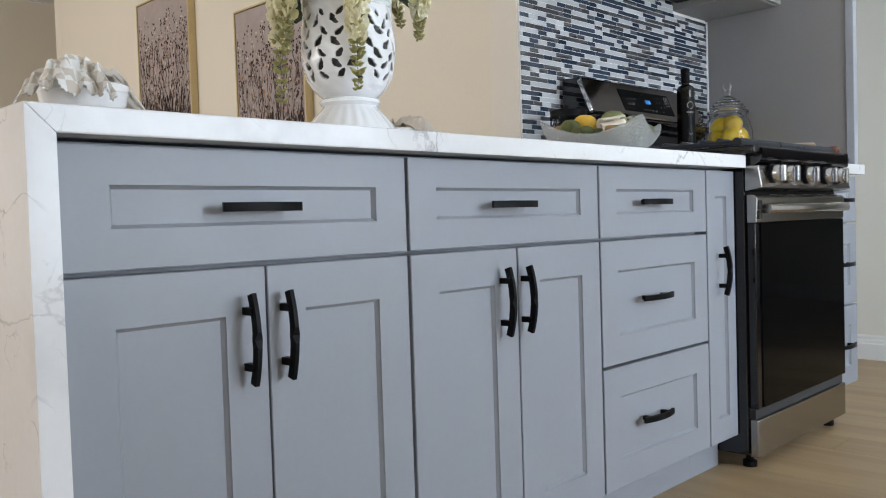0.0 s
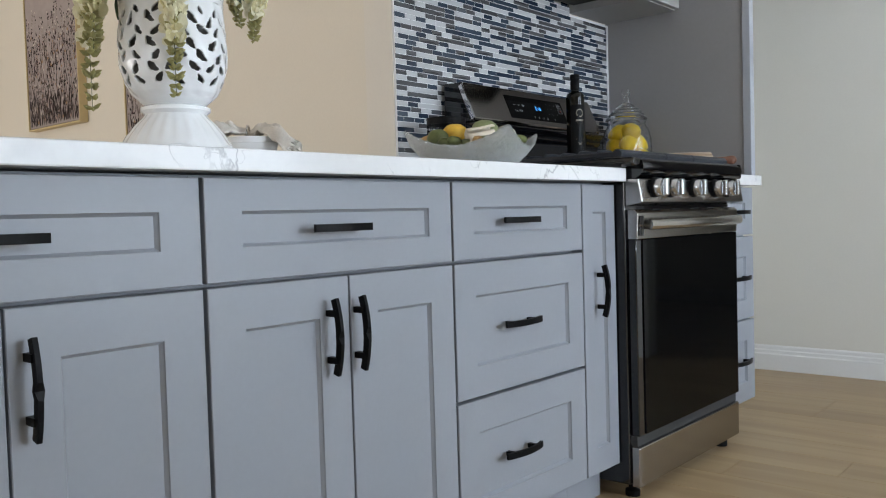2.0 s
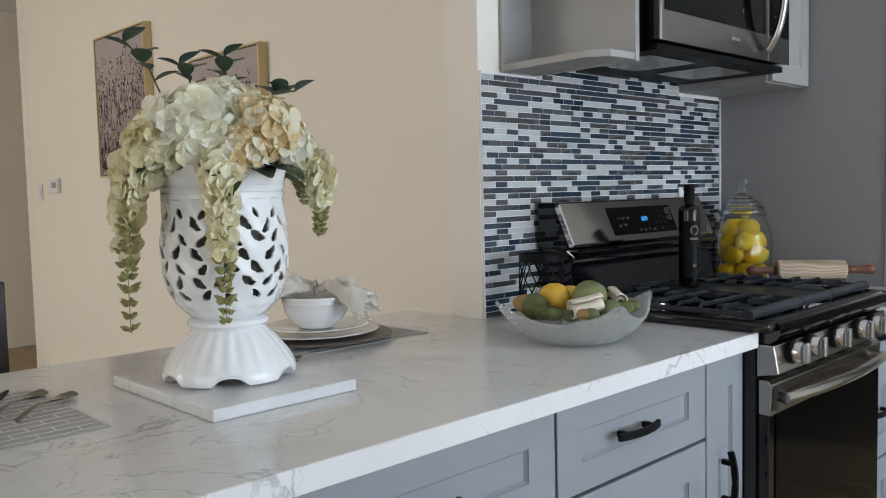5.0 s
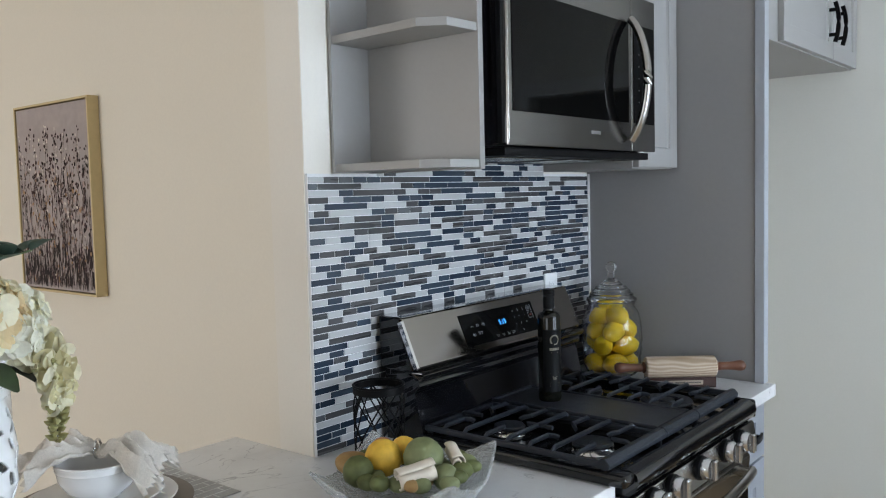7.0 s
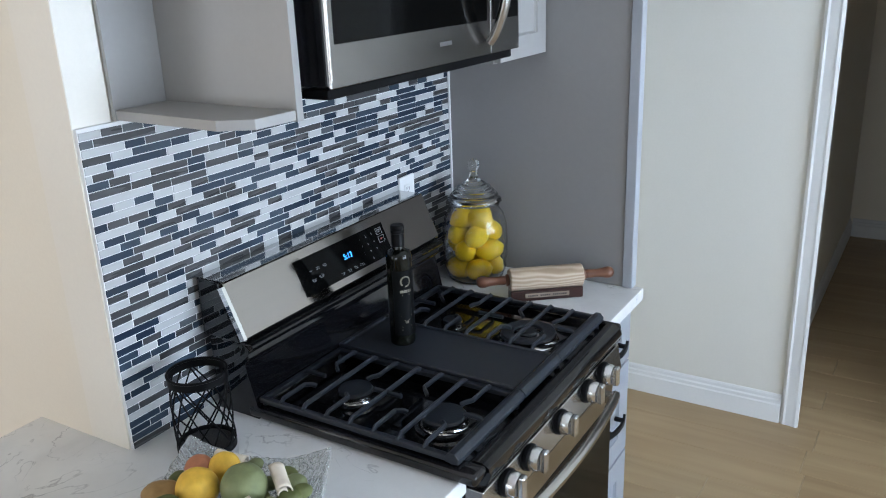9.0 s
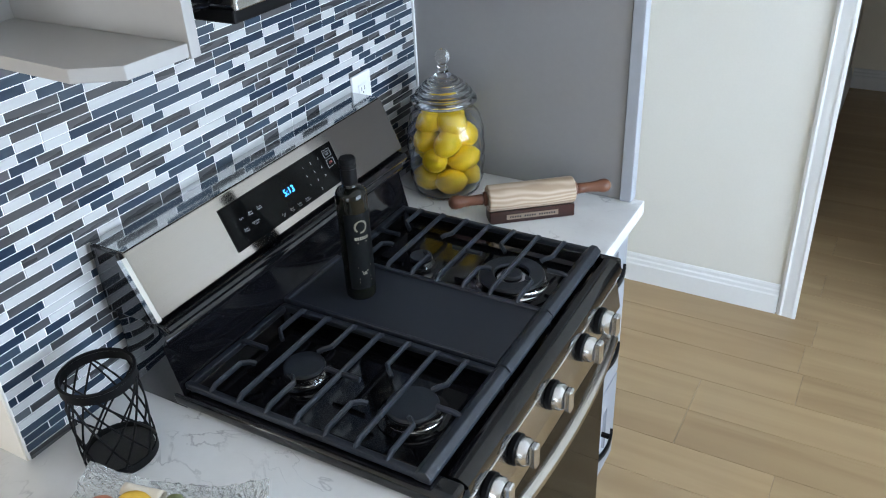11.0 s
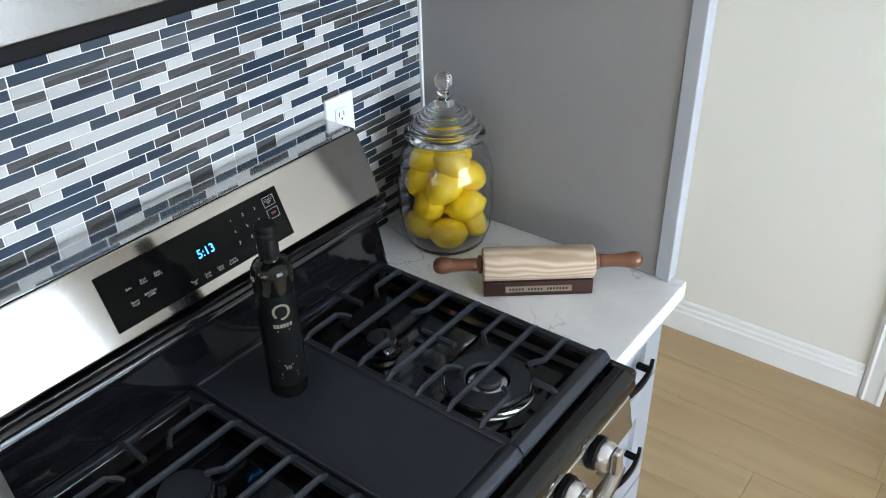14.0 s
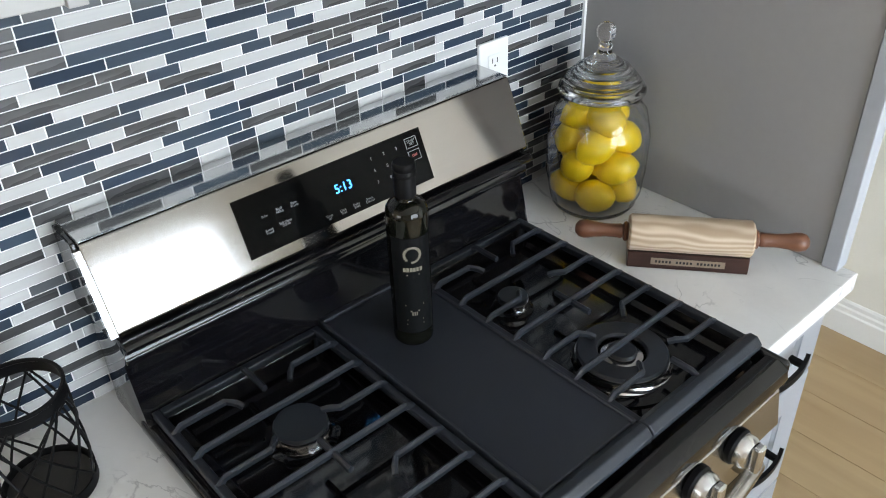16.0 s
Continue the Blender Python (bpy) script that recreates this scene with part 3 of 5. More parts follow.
def head_text(body, y, s, size, material=None, name="print"):
    ex, ez = Vector((0, 1, 0)), Vector((math.cos(LEAN), 0, math.sin(LEAN)))
    ey = ez.cross(ex)
    m = Matrix((ex, ey, ez)).transposed().to_4x4()
    return lettering(name, body, Matrix.Translation(on_head(y, s, 0.0022)) @ m, size, material or M_INK, head)


head_text("5:13", 4.908, 0.064, 0.020, M_BLUE, "clock_digits")
for body, y, s in (("Bake", 4.766, 0.070), ("Broil\nHi/Lo", 4.792, 0.070), ("Keep\nWarm", 4.818, 0.070), ("Bread\nProof", 4.766, 0.046), ("Self Clean\n2/3/4h", 4.795, 0.048),
                   ("Timer\noff", 4.868, 0.028), ("Cook\nTime", 4.894, 0.028), ("Delay\nStart", 4.920, 0.028), ("Smart\nControl", 4.946, 0.028)):
    head_text(body, y, s, 0.0054)
for i, c in enumerate("123456789"):
    head_text(c, 4.972 + 0.026 * (i % 3), 0.088 - 0.020 * (i // 3), 0.0075)
head_text("0", 4.998, 0.028, 0.0075)
head_text("START\n/SET", 5.056, 0.088, 0.0062)
head_text("OFF", 5.056, 0.066, 0.0062, mat("red_print", (0.5, 0.12, 0.10), 0.5))
for s in (0.088, 0.066):
    b = head_plate(5.044, 5.068, s - 0.0085, s - 0.0079, 0.0016, 0.0022)
    b = merge(b, head_plate(5.044, 5.068, s + 0.0079, s + 0.0085, 0.0016, 0.0022))
    b = merge(b, head_plate(5.044, 5.0446, s - 0.0079, s + 0.0079, 0.0016, 0.0022))
    b = merge(b, head_plate(5.0674, 5.068, s - 0.0079, s + 0.0079, 0.0016, 0.0022))
    part("button_outline", b, M_INKG, head)

# burners
def burner(x, y, r, big=False):
    base = lathe([(0.0, 0.983), (r * 1.35, 0.983), (r * 1.38, 0.987), (r * 1.1, 0.990), (r * 0.9, 0.9895), (0.0, 0.9895)], 36, (x, y, 0))
    b = part("burner_bowl", base, M_BLACK, rng, smooth=True)
    ring = lathe([(r * 0.55, 0.990), (r * 1.10, 0.990), (r * 1.06, 0.993), (r * 1.02, 1.003), (r * 0.7, 1.004), (r * 0.55, 1.004)], 40, (x, y, 0))
    part("burner_ring", ring, M_CHROME, b, "bright metal burner ring", smooth=True)
    if big:
        cap = lathe([(r * 0.52, 1.0045), (r * 0.98, 1.0045), (r, 1.008), (r * 0.96, 1.0125), (r * 0.56, 1.0125), (r * 0.52, 1.008)], 44, (x, y, 0))
        part("burner_cap", cap, M_IRON, b, "matt black outer burner ring", smooth=True)
        mid = lathe([(0.0, 0.990), (r * 0.46, 0.990), (r * 0.46, 1.003), (r * 0.3, 1.005), (0.0, 1.005)], 32, (x, y, 0))
        part("burner_core", mid, M_CHROME, b, smooth=True)
        cc = lathe([(0.0, 1.0055), (r * 0.31, 1.0055), (r * 0.33, 1.009), (r * 0.29, 1.0135), (0.0, 1.014)], 32, (x, y, 0))
        part("burner_cap", cc, M_IRON, b, smooth=True)
    else:
        cap = lathe([(0.0, 1.0045), (r * 0.96, 1.0045), (r, 1.008), (r * 0.94, 1.0125), (r * 0.7, 1.0135), (0.0, 1.0135)], 36, (x, y, 0))
        part("burner_cap", cap, M_IRON, b, "matt black burner cap", smooth=True)


burner(-0.325, 4.672, 0.040)
burner(-0.085, 4.668, 0.048)
burner(-0.325, 5.105, 0.026)
burner(-0.108, 5.125, 0.072, True)

# grates and griddle
GZ = 1.026


def grate(y0, y1, mirror):
    g = thing("burner_grate", (-0.23, (y0 + y1) / 2, 0.985), "black cast iron burner grate on the cooktop", "stove grate", "cast iron grates on the range")
    xb, xf = -0.482, 0.030
    fr = box(xb, xf, y0, y0 + 0.013, GZ - 0.020, GZ - 0.006, 0.003)
    fr = box(xb, xf, y1 - 0.013, y1, GZ - 0.020, GZ - 0.006, 0.003, fr)
    fr = box(xb, xb + 0.014, y0 + 0.012, y1 - 0.012, GZ - 0.020, GZ - 0.006, 0.003, fr)
    fr = prism([(xf - 0.026, GZ - 0.022), (xf + 0.004, GZ - 0.022), (xf + 0.006, GZ - 0.010), (xf - 0.004, GZ + 0.001), (xf - 0.016, GZ + 0.001), (xf - 0.028, GZ - 0.010)], "y", y0, y1, fr, r=0.002)
    for cx in (xb + 0.012, xf - 0.012):
        for cy in (y0 + 0.010, y1 - 0.010):
            fr = lathe([(0.0, 0.9845), (0.008, 0.9845), (0.007, GZ - 0.016), (0.0, GZ - 0.016)], 10, (cx, cy, 0), bm=fr)
    part("frame", fr, M_IRON, g)
    w = y1 - y0
    for k in range(7):
        x = xb + 0.060 + k * 0.0625
        full = k in (1, 3, 5)

        def bar(a, b, drop):
            pts = [(x, a, GZ - 0.010), (x, a + (0.012 if b > a else -0.012), GZ - 0.001), (x, b, GZ - 0.001)]
            if drop:
                s = 1 if b > a else -1
                pts += [(x + drop * 0.012, b + s * 0.012, GZ - 0.003), (x + drop * 0.020, b + s * 0.018, GZ - 0.008)]
            return tube(pts, 0.0048, 6, flat=1.3)
        if full:
            part("bar", tube([(x, y0 + 0.005, GZ - 0.010), (x, y0 + 0.018, GZ), (x, y1 - 0.018, GZ), (x, y1 - 0.005, GZ - 0.010)], 0.0050, 6, flat=1.3), M_IRON, g)
        else:
            d = 1 if k in (0, 4) else -1
            part("bar", bar(y1 - 0.005, y1 - w * 0.30, d), M_IRON, g)
            part("bar", bar(y0 + 0.005, y0 + w * 0.30, d), M_IRON, g)
    ym = (y0 + y1) / 2
    part("cross_bar", tube([(xb + 0.055 + 0.0555 * 2.9, ym, GZ - 0.001), (xb + 0.055 + 0.0555 * 4.2, ym, GZ - 0.001)], 0.0048, 6, flat=1.3), M_IRON, g)
    part("cross_bar", tube([(xb + 0.006, ym, GZ - 0.012), (xb + 0.02, ym, GZ - 0.002), (xb + 0.075, ym, GZ - 0.002)], 0.0048, 6, flat=1.3), M_IRON, g)
    part("cross_bar", tube([(xf - 0.012, ym, GZ - 0.008), (xf - 0.03, ym, GZ - 0.001), (xf - 0.065, ym, GZ - 0.001)], 0.0048, 6, flat=1.3), M_IRON, g)


grate(4.522, 4.811, 1)
grate(5.010, 5.286, -1)
gd = thing("griddle", (-0.23, 4.92, 0.985), "flat black cast iron griddle plate between the grates", "griddle")
part("plate", box(-0.474, 0.004, 4.8165, 5.0055, GZ - 0.016, GZ - 0.004, 0.003), M_GRID, gd)
for a in ((-0.482, 0.006, 4.8145, 4.820), (-0.482, 0.006, 5.002, 5.0075)):
    part("rim", box(a[0], a[1], a[2], a[3], GZ - 0.018, GZ + 0.001, 0.002), M_GRID, gd)
part("rim", box(-0.486, -0.474, 4.8145, 5.0075, GZ - 0.018, GZ + 0.001, 0.002), M_GRID, gd)
part("front_rail", prism([(0.004, GZ - 0.022), (0.034, GZ - 0.022), (0.036, GZ - 0.010), (0.026, GZ + 0.001), (0.014, GZ + 0.001), (0.003, GZ - 0.008)], "y", 4.8145, 5.0075, r=0.002), M_IRON, gd)
part("foot", box(-0.44, -0.04, 4.840, 4.860, 0.9845, GZ - 0.0162), M_IRON, gd)
part("foot", box(-0.44, -0.04, 4.965, 4.985, 0.9845, GZ - 0.0162), M_IRON, gd)

# ---- wall units ----
def wall_cabinet(y0, y1, z0, z1, x_face, label, doors, handles=(), x_back=-0.630):
    c = thing("wall_cabinet", ((x_face + x_back) / 2, (y0 + y1) / 2, z0), label, "cabinet", "pale grey wall cabinets")
    part("body", box(x_back, x_face - 0.021, y0, y1, z0, z1, 0.001), M_CABW, c)
    for a, b in doors:
        d = shaker("door", c, x_face, a, b, z0 + 0.004, z1 - 0.004, M_CABW, rail=0.060, stile=0.058)
        for hy, hz in handles:
            if a < hy < b:
                arch_handle("handle", d, x_face, hy, hz, 0.148, True)
    return c


wall_cabinet(5.327, 5.615, 1.662, 2.56, -0.285, "pale grey wall cabinet beside the microwave", [(5.330, 5.612)])
wall_cabinet(4.522, 5.325, 2.152, 2.56, -0.285, "pale grey short wall cabinet above the microwave", [(4.526, 4.935), (4.939, 5.322)])
wall_cabinet(5.655, 6.747, 2.065, 2.56, 0.0, "pale grey cabinet above the empty fridge bay", [(5.800, 6.387), (6.391, 6.743)], ((6.335, 2.20), (6.440, 2.20)))
# open end shelves with a cut-off corner
sh = thing("end_shelf", (-0.46, 4.46, 1.66), "pale grey open end shelf unit with clipped corners", "shelf")
plan = [(-0.618, 4.376), (-0.338, 4.363), (-0.280, 4.400), (-0.274, 4.500), (-0.618, 4.500)]
for z in (1.658, 1.966, 2.290):
    part("shelf", prism(plan, "z", z, z + 0.019, r=0.0012), M_CABW, sh)
part("top", prism(plan, "z", 2.541, 2.56, r=0.001), M_CABW, sh)
part("side", box(-0.628, -0.272, 4.501, 4.519, 1.655, 2.56, 0.001), M_CABW, sh)
part("back", box(-0.629, -0.6185, 4.373, 4.5005, 1.656, 2.56, 0.001), M_CABW, sh)

# ---- microwave over the range ----
mw = thing("microwave", (-0.42, 4.92, 1.70), "stainless steel over-the-range microwave with dark glass door", "microwave")
ML, MR, MB, MT, MX = 4.552, 5.322, 1.708, 2.148, -0.228
part("body", box(-0.628, -0.282, 4.522, MR - 0.002, MB - 0.002, MT, 0.003), M_BLACK, mw)
dm = part("door", box(-0.280, MX - 0.007, ML + 0.002, 5.166, MB + 0.002, MT - 0.002, 0.004), M_BLACK, mw)
part("face_plate", box(MX - 0.0068, MX, ML, 5.168, MB, MT, 0.002), M_DSTEEL, dm, "dark stainless door face")
part("door_edge", box(MX - 0.003, MX + 0.001, ML + 0.001, ML + 0.006, MB + 0.012, MT - 0.01, 0.001), M_STEEL, dm)
part("window", box(MX + 0.0002, MX + 0.002, ML + 0.018, 5.150, MB + 0.080, MT - 0.080, 0.0008), M_GLASSD, dm, "black glass microwave window")
part("badge", box(MX, MX + 0.001, 4.935, 4.985, MB + 0.040, MB + 0.049), mat("badge_metal", (0.55, 0.55, 0.55), 0.3, 1.0), dm)
cp = part("control_side", box(-0.280, MX - 0.007, 5.173, MR - 0.002, MB + 0.002, MT - 0.002, 0.004), M_BLACK, mw)
part("face_plate", box(MX - 0.0068, MX, 5.171, MR, MB, MT, 0.002), M_DSTEEL, cp, "dark stainless face")
part("keypad", box(MX + 0.0002, MX + 0.002, 5.182, MR - 0.010, MB + 0.080, MT - 0.080, 0.0008), M_GLASSD, cp, "black glass keypad")
M_DIM = mat("dim_grey_print", (0.10, 0.10, 0.105), 0.5)
for r in range(6):
    for c in range(3):
        part("key_print", box(MX + 0.0021, MX + 0.0026, 5.210 + c * 0.028, 5.216 + c * 0.028, MB + 0.105 + r * 0.034, MB + 0.108 + r * 0.034), M_DIM, cp)
hp = [(MX + 0.012 + 0.050 * (1 - (i / 9 - 1) ** 2) ** 0.8, 5.144, MB + 0.030 + i / 18 * 0.338) for i in range(19)]
part("handle", tube(hp, 0.0150, 12, flat=0.8), M_STEEL, dm, "bright curved bar handle", smooth=True)
part("base_plate", box(-0.60, -0.245, ML + 0.01, MR - 0.01, MB - 0.022, MB - 0.0025, 0.003), M_BLACKM, mw)
part("grease_filter", box(-0.50, -0.30, 4.62, 4.86, MB - 0.025, MB - 0.0222, 0.001), M_STEEL, mw)
part("grease_filter", box(-0.50, -0.30, 4.96, 5.20, MB - 0.025, MB - 0.0222, 0.001), M_STEEL, mw)
for z in (MB + 0.02, MB + 0.30):
    part("screw", lathe([(0.0, 0.0), (0.006, 0.0), (0.005, 0.003), (0.0, 0.003)], 10, (-0.30, 4.5195, z), "y"), M_BLACKM, mw)

# ---- socket on the tiles ----
so = thing("power_outlet", (-0.62, 5.347, 1.21), "white plastic double power outlet on the tiled wall", "outlet")
part("cover_plate", box(-0.6235, -0.616, 5.308, 5.386, 1.204, 1.324, 0.003), M_WHITE, so)
for z in (1.244, 1.284):
    r = part("receptacle", box(-0.6158, -0.6135, 5.330, 5.364, z - 0.014, z + 0.014, 0.001), M_WHITE, so)
    for y in (5.340, 5.353):
        part("slot", box(-0.6134, -0.6131, y - 0.001, y + 0.001, z - 0.003, z + 0.007), M_DARK, r)
    part("slot", lathe([(0, 0), (0.0022, 0), (0.0022, 0.0004), (0, 0.0004)], 10, (-0.6134, 5.347, z - 0.008), "x"), M_DARK, r)

# ---- pictures, controls on the dining wall ----
M_GOLD = mat("pale_gold_frame", (0.62, 0.50, 0.28), 0.45, 0.25, vary=0.06, grain=50)
M_CANVAS = mat("canvas_mauve", (0.40, 0.345, 0.33), 0.85, vary=0.10, grain=30, blotch=5, bump=0.2)
STROKES = [mat("paint_" + n, c, 0.8, vary=0.15) for n, c in (("umber", (0.022, 0.014, 0.014)), ("plum", (0.070, 0.038, 0.042)), ("taupe", (0.16, 0.12, 0.10)),
                                                            ("rose", (0.40, 0.29, 0.26)), ("cream", (0.58, 0.52, 0.46)), ("ochre", (0.36, 0.22, 0.12)))]


def picture(x0, x1, z0, z1, seed):
    y = 4.7285
    p = thing("framed_picture", ((x0 + x1) / 2, y, z0), "canvas painting of a wildflower meadow in a pale gold frame", "picture", "paintings on the dining wall")
    d, w = 0.050, 0.010
    for a in ((x0, x0 + w, z0, z1), (x1 - w, x1, z0, z1), (x0 + w, x1 - w, z0, z0 + w), (x0 + w, x1 - w, z1 - w, z1)):
        part("frame", box(a[0], a[1], y - d, y, a[2], a[3], 0.0015), M_GOLD, p)
    part("backing", box(x0 + w, x1 - w, y - 0.020, y - 0.001, z0 + w, z1 - w), M_DARK, p)
    cv = part("canvas", box(x0 + w + 0.005, x1 - w - 0.005, y - d + 0.006, y - 0.021, z0 + w + 0.005, z1 - w - 0.005), M_CANVAS, p)
    r = random.Random(seed)
    cx0, cx1, cz0, cz1 = x0 + w + 0.012, x1 - w - 0.012, z0 + w + 0.010, z1 - w - 0.010
    h = cz1 - cz0
    sets = [bmesh.new() for _ in STROKES]
    yy = y - d + 0.0056

    def dab(k, cx, cz, lx, lz, lean):
        cx, cz = min(max(cx, cx0 + lx), cx1 - lx), min(max(cz, cz0 + lz), cz1 - lz)
        e = yy - r.random() * 0.0008
        b = sets[k]
        pts = []
        for i in range(6):
            a = math.pi * i / 3
            px, pz = math.cos(a) * lx * r.uniform(0.7, 1.2), math.sin(a) * lz * r.uniform(0.7, 1.2)
            pts.append(b.verts.new((min(max(cx + px + lean * pz, cx0), cx1), e, min(max(cz + pz, cz0), cz1))))
        b.faces.new(pts)
    for _ in range(430):
        u = r.random() ** 1.3
        dab(r.choices((0, 1, 2), (0.4, 0.35, 0.25))[0], r.uniform(cx0, cx1), cz0 + h * u * 0.60, r.uniform(0.0015, 0.004), r.uniform(0.02, 0.065), r.uniform(-0.35, 0.35))
    for _ in range(520):
        u = r.random()
        dab(r.choices((0, 1, 2, 3, 4, 5), (0.2, 0.2, 0.2, 0.2, 0.08, 0.12))[0], r.uniform(cx0, cx1), cz0 + h * (0.03 + 0.68 * u), r.uniform(0.004, 0.011), r.uniform(0.005, 0.013), r.uniform(-0.5, 0.5))
    for _ in range(60):
        cx, top = r.uniform(cx0, cx1), cz0 + h * r.uniform(0.62, 0.90)
        for s in range(3):
            dab(r.choice((0, 1, 1, 4)), cx + r.uniform(-0.012, 0.012), top - s * r.uniform(0.01, 0.03), r.uniform(0.004, 0.009), r.uniform(0.005, 0.010), 0)
        dab(2, cx, top - 0.05, 0.0012, 0.05, 0.1)
    for _ in range(150):
        dab(0, r.uniform(cx0, cx1), cz0 + h * 0.22 * r.random(), r.uniform(0.003, 0.009), r.uniform(0.015, 0.05), r.uniform(-0.3, 0.3))
    for k, b in enumerate(sets):
        tagged(part("brush_strokes", b, STROKES[k], cv, recalc=False), kind="stuff")


picture(-4.246, -3.550, 1.465, 2.312, 3)
picture(-3.037, -2.373, 1.208, 2.030, 4)
sw = thing("light_switch", (-5.46, 4.728, 1.40), "white light switch plate on the cream wall", "switch")
part("cover_plate", box(-5.503, -5.423, 4.721, 4.7285, 1.335, 1.455, 0.003), M_WHITE, sw)
part("rocker", box(-5.480, -5.446, 4.717, 4.7208, 1.360, 1.430, 0.002), M_WHITE, sw)
th = thing("thermostat", (-5.155, 4.728, 1.44), "small white wall thermostat with a grey screen", "thermostat")
part("body", box(-5.250, -5.060, 4.702, 4.7285, 1.385, 1.485, 0.006), M_WHITE, th)
part("screen", box(-5.165, -5.085, 4.7005, 4.7018, 1.420, 1.460, 0.0004), mat("thermostat_screen", (0.30, 0.31, 0.28), 0.3), th, "grey screen")

# dark bar chair at the dining side
ch = thing("dining_chair", (-1.75, 3.135, 0), "dark wooden dining chair behind the peninsula", "chair")
M_DW = wood("dark_wood", (0.035, 0.022, 0.016), (0.015, 0.009, 0.007), "z", 14, 0.4)
for cx, cy in ((-1.96, 2.930), (-1.96, 3.310), (-1.55, 2.930), (-1.55, 3.310)):
    top = 1.11 if cx > -1.7 else 0.45
    part("leg", box(cx - 0.018, cx + 0.018, cy - 0.018, cy + 0.018, 0.0, top, 0.004), M_DW, ch)
part("seat", box(-1.985, -1.530, 2.920, 3.350, 0.452, 0.490, 0.010), M_DW, ch)
for z in (0.66, 0.83, 1.00):
    part("back_slat", box(-1.558, -1.542, 2.964, 3.306, z, z + 0.09, 0.004), M_DW, ch)

# ---- marble board and pierced vase ----
M_MARBLE = veined("white_marble", (0.72, 0.72, 0.715), (0.5, 0.5, 0.52), 5.0, 0.02, 0.2)
ZT = Z_TOP + 0.0005
solid("serving_board", box(-0.625, -0.240, 3.250, 3.535, ZT, ZT + 0.021, 0.002), M_MARBLE, "white marble board on the worktop", "board")
M_CERAMIC = mat("white_glazed_ceramic", (0.83, 0.835, 0.83), 0.10, vary=0.03, grain=40, blotch=8, coat=0.4, bump=0.06, bump_scale=60)
VX, VY, VZ = -0.445, 3.398, ZT + 0.0215
va = thing("vase", (VX, VY, VZ), "white glazed ceramic urn vase with pierced leaf openwork", "vase")


def body_radius(z):
    """Outline of the pierced bowl, z from 0.115 to 0.385."""
    pts = ((0.112, 0.062), (0.122, 0.076), (0.140, 0.094), (0.165, 0.108), (0.200, 0.117), (0.245, 0.119), (0.300, 0.114), (0.335, 0.112), (0.350, 0.113), (0.372, 0.120), (0.386, 0.127))
    return float(np.interp(z, [p[0] for p in pts], [p[1] for p in pts]))


holes = []
rv = random.Random(12)
for ring, zc in enumerate((0.160, 0.185, 0.210, 0.235, 0.260, 0.284, 0.306)):
    n = 16 if ring % 2 else 15
    for i in range(n):
        a = 2 * math.pi * (i + 0.5 * (ring % 2) + rv.uniform(-0.12, 0.12)) / n
        tilt = (0.9 if (i + ring) % 2 else -0.7) + rv.uniform(-0.25, 0.25)
        big = 1.0 if ring < 6 else 0.75
        holes.append((a, zc + rv.uniform(-0.004, 0.004), tilt, rv.uniform(0.0130, 0.0180) * big, rv.uniform(0.0046, 0.0068) * big))


def pierced(a, z):
    for ha, hz, tilt, l, w in holes:
        da = (a - ha + math.pi) % (2 * math.pi) - math.pi
        u, v = da * 0.115, z - hz
        if abs(u) > 0.02 or abs(v) > 0.02:
            continue
        c, s = math.cos(tilt), math.sin(tilt)
        p, q = u * c + v * s, -u * s + v * c
        q -= 2.2 * p * p * 6
        if abs(p) < l and abs(q) < w * (1 - (p / l) ** 2) * (1.25 if p < 0 else 0.9):
            return True
    return False


SEG, ROWS_V = 260, 116
vs, fs = [], []
zs = [0.112 + (0.386 - 0.112) * j / ROWS_V for j in range(ROWS_V + 1)]
for z in zs:
    for i in range(SEG):
        a = 2 * math.pi * i / SEG
        rr = body_radius(z)
        lip = max(0.0, (z - 0.355) / 0.031)
        rr += lip * 0.004 * math.sin(a * 12)
        rr += 0.0012 * math.sin(a * 14 + z * 90) * (1 if 0.13 < z < 0.33 else 0)
        if 0.330 < z < 0.342 or 0.348 < z < 0.353:
            rr += 0.002
        vs.append((rr * math.cos(a), rr * math.sin(a), z + lip * 0.005 * math.sin(a * 12)))
for j in range(ROWS_V):
    for i in range(SEG):
        k = (i + 1) % SEG
        if not pierced(2 * math.pi * (i + 0.5) / SEG, (zs[j] + zs[j + 1]) / 2):
            fs.append((j * SEG + i, j * SEG + k, (j + 1) * SEG + k, (j + 1) * SEG + i))
bm = bmesh.new()
bv = [bm.verts.new(v) for v in vs]
for f in fs:
    bm.faces.new([bv[i] for i in f])
bmesh.ops.delete(bm, geom=[v for v in bm.verts if not v.link_faces], context="VERTS")
edge = [v for v in bm.verts if any(e.is_boundary for e in v.link_edges) and 0.12 < v.co.z < 0.37]
for _ in range(3):
    bmesh.ops.smooth_vert(bm, verts=edge, factor=0.5, use_axis_x=True, use_axis_y=True, use_axis_z=True)
bmesh.ops.translate(bm, verts=bm.verts, vec=(VX, VY, VZ))
vb = part("openwork_body", bm, M_CERAMIC, va, smooth=True)
sm = vb.modifiers.new("thickness", "SOLIDIFY")
sm.thickness, sm.offset = 0.006, -1


def flute(r, h, a):
    k = max(0.0, 1 - abs(h - 0.06) / 0.045)
    low = max(0.0, 1 - h / 0.028)
    return r * (1 + 0.024 * k * math.cos(a * 24) + 0.012 * low * math.cos(a * 6)), h + low * 0.017 * max(0.0, math.cos(a * 6 + math.pi)) ** 0.6


